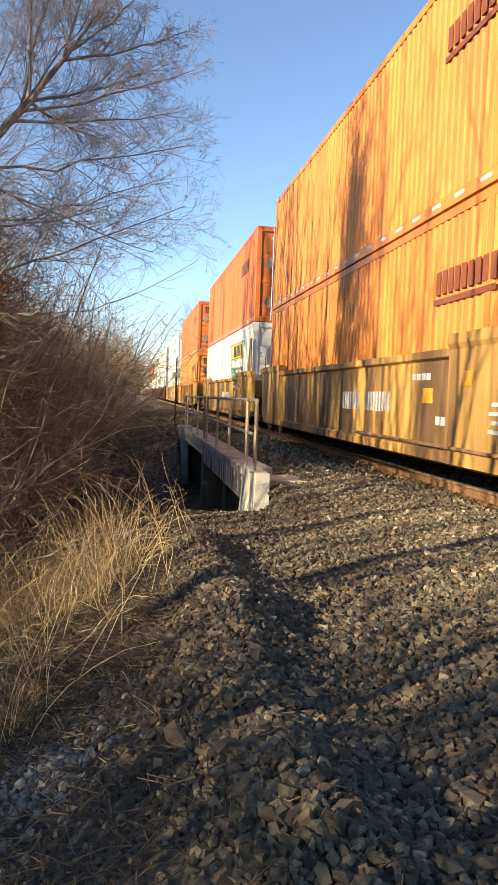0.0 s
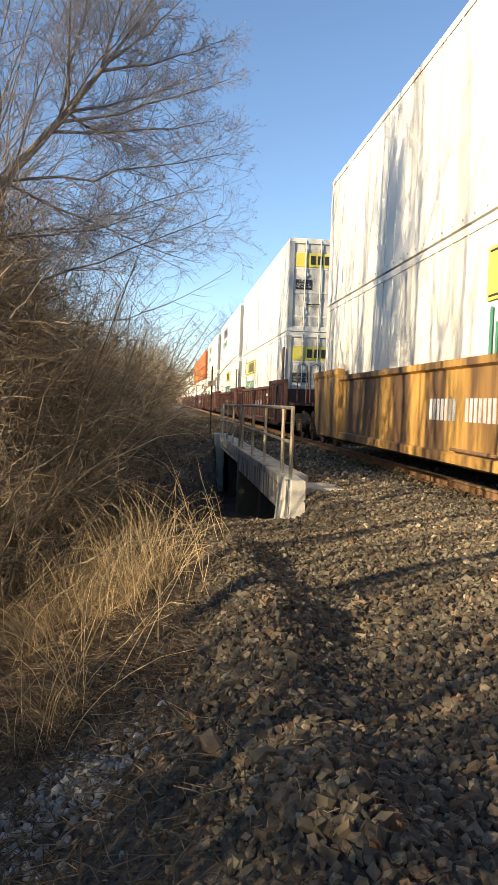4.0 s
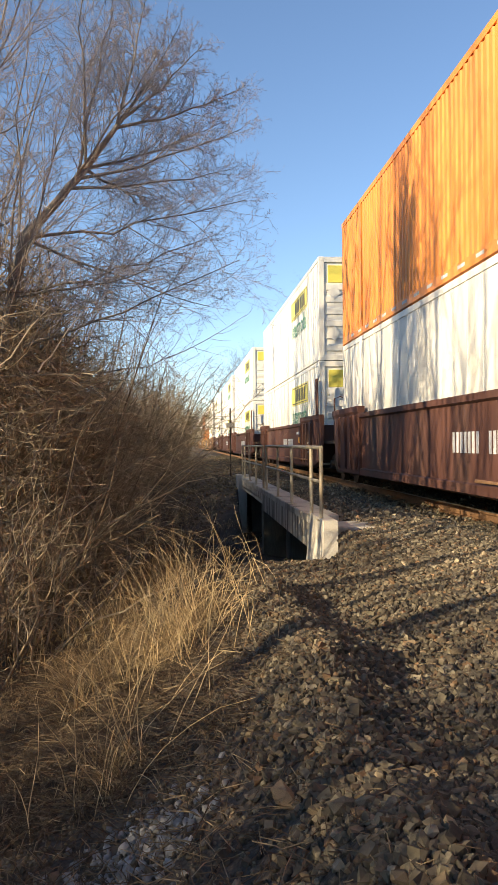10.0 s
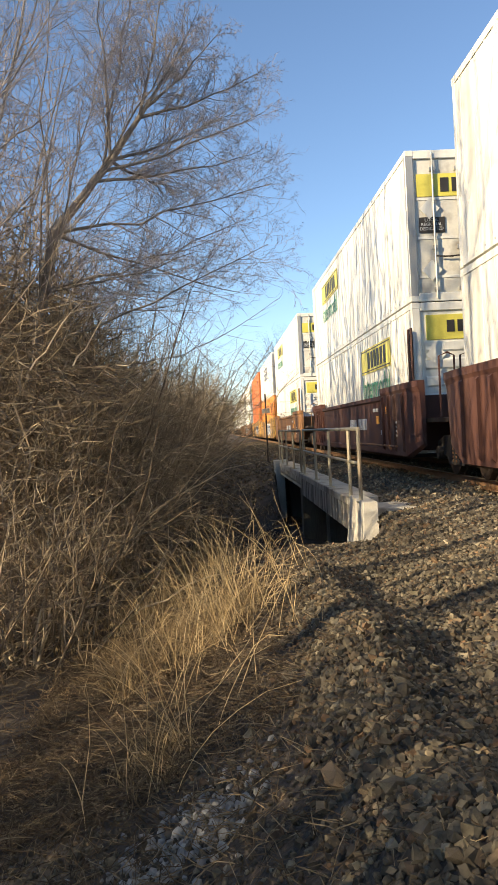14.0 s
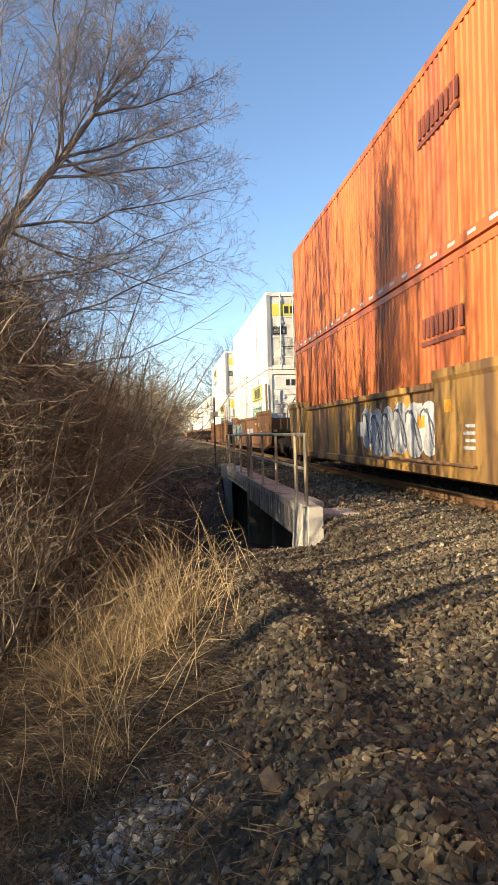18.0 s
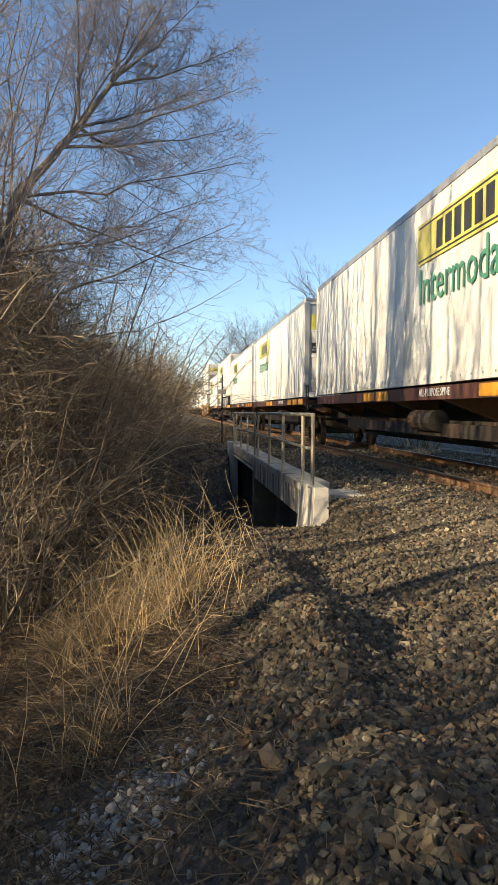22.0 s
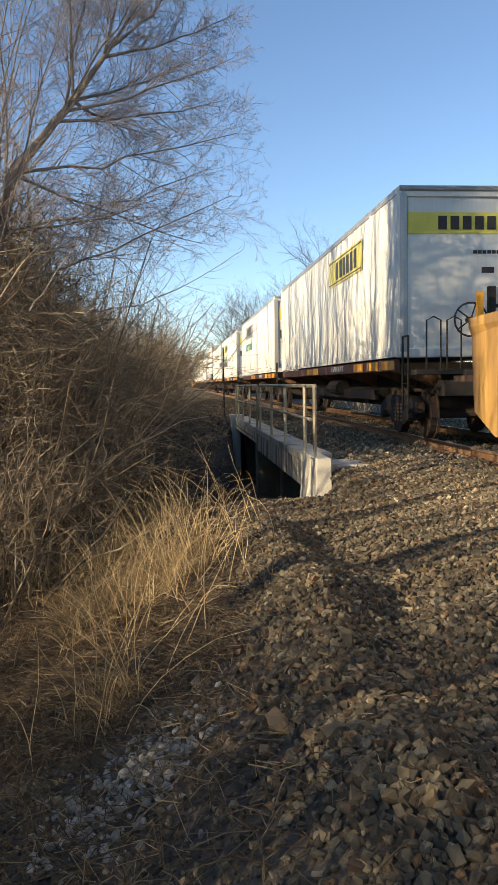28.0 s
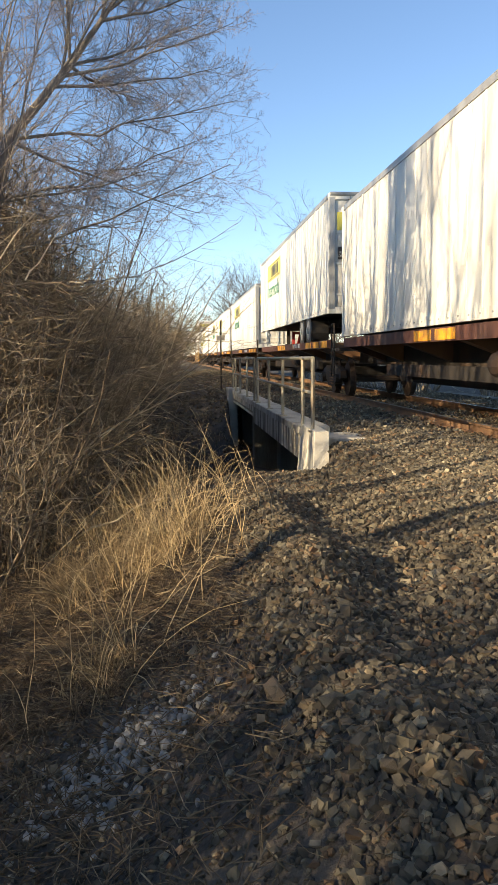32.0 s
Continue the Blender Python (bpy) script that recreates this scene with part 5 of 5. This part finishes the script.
    if graffiti is not None:
        rng = np.random.default_rng(graffiti)
        rear_tag = graffiti == 5
        for k in range(6):
            base_y, face = (11.0, -1.418) if rear_tag else (3.0, -1.418)
            if base_y + k * 0.75 > 13.4:
                face = -1.467
            yc, zc, ry, rz = base_y + k * 0.75, 0.98 + rng.uniform(-0.06, 0.06), rng.uniform(0.48, 0.60), rng.uniform(0.36, 0.46)
            ring = [(yc + ry * math.cos(a) * (1 + 0.12 * math.sin(3 * a + k)), zc + rz * math.sin(a)) for a in np.linspace(0, 2 * math.pi, 17)[:-1]]
            part("spray_patch", Mesh().prism(ring, "x", face - 0.0035 - 0.0006 * k, face), (M_TEAL if rear_tag else M_SPRAY), c, "patch of faded spray paint")
            pts = [(face - 0.010, yc + ry * 0.62 * math.cos(a) + 0.1 * math.sin(2 * a), zc + rz * 0.72 * math.sin(a * 1.5)) for a in np.linspace(0.3, 5.6, 14)]
            part("spray_line", Mesh().tube(pts, 0.015, 4), M_INK, c, "looping spray-painted line")
    for yy in np.arange(0.3, LEN, 3.1):
        part("floor_beam", Mesh().box(-1.36, 1.36, yy, yy + 0.3, 0.30, 0.36), M_STEEL, c)
    for ye, sg in ((0.0, -1), (LEN, 1)):
        ya, yb = sorted((ye + sg * 0.08, ye + sg * 1.9))
        part("end_platform", Mesh().box(-1.25, 1.25, ya, yb, 0.98, 1.06).box(-0.35, 0.35, ya, yb, 0.72, 0.98), M_STEEL, c)
        part("bulkhead", Mesh().box(-1.34, 1.34, min(ye + sg * 0.06, ye + sg * 0.16), max(ye + sg * 0.06, ye + sg * 0.16), 0.45, 1.5), mat, c)
    part("coupler", Mesh().box(-0.12, 0.12, -3.1, -1.8, 0.75, 0.95, 0.02).tube([(-0.3, -2.4, 0.6), (-0.32, -2.9, 0.35), (-0.28, -3.3, 0.55)], 0.03, 6), M_STEEL, c)
    truck(c, -1.75)
    if rear_truck:
        truck(c, LEN + 1.75)
    if stand:
        brake_stand(c, -0.75, mat)
    else:
        for xx in (-1.0, -0.6, 0.5, 0.9):
            part("grab_iron", Mesh().tube([(xx, -0.7, 1.06), (xx, -0.7, 2.2), (xx + 0.16, -0.7, 2.26), (xx + 0.28, -0.7, 2.2), (xx + 0.28, -0.7, 1.06)], 0.02, 5), mat, c)
    return c


def flat_car(stand=False, label="", raised=False):
    """A spine car that carries one box or trailer; the box's front end sits at y = 0 in it."""
    c = empty("spine_car", category="railcar", group="cars of the passing train", label=label)
    part("spine", Mesh().box(-0.42, 0.42, -0.9, LEN + 0.3, 0.78, 1.18, 0.03), M_STEEL, c)
    part("belly", Mesh().prism([(2.4, 1.17), (3.3, 0.46), (LEN - 2.0, 0.46), (LEN - 1.1, 1.17)], "x", -0.45, 0.45), M_STEEL, c, "deep dark fish-belly underframe")
    for y in (0.5, 2.0, 5.2, 8.1, 11.0, 14.1, LEN - 0.5):
        part("outrigger", Mesh().prism([(-1.28, 1.18), (-1.28, 1.32), (1.28, 1.32), (1.28, 1.18), (0.4, 0.85), (-0.4, 0.85)], "y", y - 0.12, y + 0.12), M_RUST, c)
    for sx in (-1, 1):
        a, b = sorted((sx * 1.20, sx * 1.29))
        s = part("side_sill", Mesh().box(a, b, 0.2, LEN - 0.2, 1.18, 1.38), M_RED, c)
        if sx < 0:
            for y in (0.25, 1.5, 2.8, 8.3, 9.4):
                part("amber_plate", Mesh().box(-1.298, -1.289, y, y + 0.9, 1.20, 1.36), M_AMBER, s)
            words("ALL-PURPOSE SPINE", 0.17, M_SPRAY, "side_word", s, side_words(5.6, 1.285, -1.295), "white word along the sill")
    # underframe gear
    part("air_tank", Mesh().tube([(-1.08, 6.0, 0.86), (-1.08, 7.2, 0.86)], 0.17, 12), M_STEEL, c)
    part("brake_rigging", Mesh().box(-1.05, -0.95, 2.8, 13.0, 0.62, 0.82).box(-0.9, 0.9, 4.0, 4.2, 0.55, 0.8).box(-0.9, 0.9, 11.8, 12.0, 0.55, 0.8), M_STEEL, c)
    part("end_platform", Mesh().box(-1.2, 1.2, -0.85, 0.1, 1.1, 1.18), M_STEEL, c)
    part("step_ladder", Mesh().tube([(-1.25, -0.5, 0.5), (-1.25, -0.5, 1.75)], 0.02, 6).tube([(-1.25, -0.15, 0.5), (-1.25, -0.15, 1.75)], 0.02, 6)
         .tube([(-1.25, -0.5, 0.6), (-1.25, -0.15, 0.6)], 0.016, 5).tube([(-1.25, -0.5, 0.95), (-1.25, -0.15, 0.95)], 0.016, 5).tube([(-1.25, -0.5, 1.75), (-1.25, -0.15, 1.75)], 0.016, 5), M_STEEL, c, "dark corner step")
    truck(c, 0.9)
    if stand:
        brake_stand(c, -0.55, M_STEEL, 1.15)
    if raised:
        h = Mesh().box(-0.34, -0.24, 13.2, 13.32, 1.18, 1.95).box(0.24, 0.34, 13.2, 13.32, 1.18, 1.95).box(-0.34, 0.34, 13.2, 13.32, 1.86, 1.97).prism([(13.32, 1.78), (13.32, 1.9), (14.3, 1.25), (14.2, 1.18)], "x", -0.06, 0.06)
        part("hitch_stand", h, M_SPRAYR, c, "red trailer hitch stand")
    return c


def trailer_gear(c):
    """Running gear under a highway trailer: tandem wheels, landing legs, bumper."""
    for y in (3.4, 4.65):
        for sx in (-1, 1):
            x0 = sx * 0.75
            part("tyre", Mesh().tube([(x0, y, -0.30), (x0 + sx * 0.5, y, -0.30)], 0.50, 18), M_BLACK, c)
            part("hub", Mesh().tube([(x0 + sx * 0.45, y, -0.30), (x0 + sx * 0.508, y, -0.30)], 0.27, 14).tube([(x0 + sx * 0.5, y, -0.30), (x0 + sx * 0.55, y, -0.30)], 0.10, 10), M_GREYMET, c, "dusty pale wheel hub")
        part("axle", Mesh().tube([(-0.75, y, -0.30), (0.75, y, -0.30)], 0.07, 8), M_STEEL, c)
    part("slider", Mesh().box(-0.55, 0.55, 2.4, 5.6, -0.25, 0.0), M_STEEL, c)
    for sx in (-1, 1):
        part("landing_leg", Mesh().box(sx * 0.6 - 0.06, sx * 0.6 + 0.06, 12.4, 12.52, -0.55, 0.0).box(sx * 0.6 - 0.12, sx * 0.6 + 0.12, 12.34, 12.58, -0.6, -0.55), M_STEEL, c)


KINDS = {
    "wd": lambda: container("white", "door", 9.6),
    "wf": lambda: container("white", "door", 9.6, "faded"),
    "wr": lambda: container("white", "rib", 2.2),
    "wq": lambda: container("white", "rib", 2.2, plate="white"),
    "qd": lambda: container("red", "door"),
    "tn": lambda: container("white", "door", None, trailer=True),
    "wg": lambda: container("white", "rib", 2.2, "grey"),
    "wn": lambda: container("white", "door", None),
    "we": lambda: container("white", "door", 6.0),
    "ws": lambda: container("white", "door", 3.4, "big", placards=False),
    "od": lambda: container("orange", "door"),
    "qr": lambda: container("red", "rib"),
    "or": lambda: container("orange", "rib"),
    "td": lambda: container("white", "door", 9.6, trailer=True),
    "tr": lambda: container("white", "rib", 2.75, trailer=True),
    "tw": lambda: container("white", "door", 9.6, "faded", trailer=True),
    "ty": lambda: container("white", "plain", 2.8, placards=False, trailer=True),
    "tg": lambda: container("white", "door", 9.6, trailer=True),
}
LABELS = {
    "wf": "white container with doors in front and a faded side panel",
    "wd": "white corrugated container with double doors and a yellow name panel", "wr": "white container with a ribbed end wall and yellow name panel",
    "wg": "white container with a ribbed end and a grey name panel", "wn": "plain white container with lock rods on its doors",
    "we": "white container with a yellow panel at the middle of its side", "ws": "white container with large dark lettering on its side",
    "wq": "white container with a ribbed end and plain white end panel", "qd": "brick-red container with lock rods on its doors",
    "tn": "plain white box with grey roof rail and bare sides",
    "qr": "red-orange container with a ribbed end wall",
    "od": "orange corrugated container with lock rods on its doors", "or": "orange corrugated container with a ribbed end wall",
    "td": "white box with grey roof rail carried on a spine car", "tr": "white box with ribbed end and yellow side panel",
    "ty": "white box with a yellow panel near its front",
    "tw": "white box with a faded grey side panel", "tg": "white highway trailer raised on its wheels",
}
# front end along the train (m), upper box, lower box, car colour, ribbed sides, hand-brake stand, graffiti
STACKS = [
    (-5.3, "or", "or", "tan", 0, 0, None), (14.3, "qd", "wq", "tan", 0, 0, None), (37.4, "qr", "or", "tan", 1, 1, None), (60.4, "wg", "wr", "tan", 0, 1, None),
    (83.4, "wn", "wd", "red", 1, 0, None), (101.6, "wf", "we", "red", 1, 0, None), (121.4, "wd", "wd", "red", 1, 1, None), (144.2, "qr", "wq", "red", 0, 1, None),
    (163.3, "od", "wr", "red", 0, 0, None), (183.0, "wr", "wr", "red", 0, 0, None), (205.5, "wr", "wr", "red", 0, 1, None), (224.7, "wr", "wr", "red", 0, 0, None),
    (244.2, "wd", "wr", "red", 0, 0, None), (266.8, "wd", "wr", "rust", 0, 1, None), (285.8, "ws", "or", "tan", 0, 0, 4), (305.1, "qr", "qr", "tan", 0, 0, 6),
    (328.1, "wn", "wq", "rust", 0, 1, 5), (350.9, "wd", "wr", "rust", 1, 1, None), (461.1, "wn", "wn", "tan", 0, 0, None),
    (660.0, "wd", "wr", "tan", 0, 0, None),
]
# front end, kind of box, raised on wheels, hand-brake stand
SINGLES = [
    (371.6, "tr", 0, 1), (389.9, "td", 0, 0), (406.9, "td", 0, 0), (423.3, "tg", 1, 0), (440.8, "td", 0, 0),
    (482.0, "ty", 0, 1), (500.4, "tw", 0, 0), (521.0, "td", 0, 0), (539.1, "tn", 0, 0), (556.9, "tg", 1, 0),
    (575.4, "td", 0, 0), (593.0, "td", 0, 0), (611.0, "tr", 0, 0), (629.0, "td", 0, 0), (684.0, "td", 0, 0), (702.0, "tr", 0, 0), (720.0, "td", 0, 0), (738.0, "td", 0, 0),
    (756.0, "td", 0, 0), (774.0, "tr", 0, 0), (792.0, "td", 0, 0), (810.0, "td", 0, 0), (828.0, "td", 0, 0), (846.0, "td", 0, 0),
]
PAINT = {"tan": M_TAN, "red": M_RED, "rust": M_RUST}
PAINT_WORDS = {"tan": "tan", "red": "oxide-red", "rust": "rusty brown"}
moving = []
made_boxes, made_cars = {}, {}


def place_box(kind, s, z):
    if kind in made_boxes:
        o = copy_thing(made_boxes[kind], pose(0, s, z))
    else:
        o = made_boxes[kind] = KINDS[kind]()
        if kind == "tg":
            o.name = "highway_trailer"
            tagged(o, category="trailer")
            trailer_gear(o)
    tagged(o, LABELS[kind])
    moving.append((o, s, z))
    return o


def place_car(key, s, make):
    if key in made_cars:
        o = copy_thing(made_cars[key], pose(0, s, 0))
    else:
        o = made_cars[key] = make()
    moving.append((o, s, 0.0))
    return o


def train():
    fronts = sorted([q[0] for q in STACKS] + [q[0] for q in SINGLES])
    for s, up, lo, paint, rib, stand, graf in STACKS:
        nxt = min([f for f in fronts if f > s] + [s + 30])
        rear = nxt - s > 21
        label = f"{PAINT_WORDS[paint]} double-stack well car with {'ribbed' if rib else 'smooth'} weathered sides"
        if graf is not None:
            label += " and graffiti"
        place_car((paint, rib, rear, stand, graf), s, lambda: well_car(PAINT[paint], bool(rib), rear, bool(stand), label, graf))
        lift = 0.13 if s == 37.4 else 0.0
        place_box(lo, s, 0.39 + lift)
        place_box(up, s, 3.31 + lift)
    for s, kind, raised, stand in SINGLES:
        place_car(("flat", raised, stand), s, lambda: flat_car(bool(stand), "dark spine car with rusty sills and amber plates", bool(raised)))
        place_box(kind, s, 2.02 if raised else 1.40)


train()



# ---- single stones of the shoulder, nearest the path ----
def single_stones():
    rng = np.random.default_rng(77)
    iv, jf = ico()
    shapes = []
    for k in range(10):
        v = iv * (1 + rng.uniform(-0.28, 0.28, (len(iv), 1))) * np.array([1.15, 0.85, 0.62]) * rng.uniform(0.9, 1.1, 3)
        shapes.append(raw_mesh("stone", v, jf, M_STONE_ONE))
    for k in range(300):
        x, y = rng.uniform(-4.85, -3.2), rng.uniform(-9.6, -5.6)
        s = 0.029 * math.exp(rng.normal(0, 0.25))
        o = new("stone", shapes[k % 10])
        o.parent = GROUND
        o.matrix_basis = pose(x, y, float(ground(x, y)) + s * 0.55, rng.uniform(-30, 30), rng.uniform(-30, 30), rng.uniform(0, 360)) @ Matrix.Diagonal((s, s, s, 1))


single_stones()


def motions():
    for o, s, z in moving:
        walk(o, [(t, pose(0, s - SPEED * t, z)) for t in (0.0, 16.0, 32.0)])


motions()
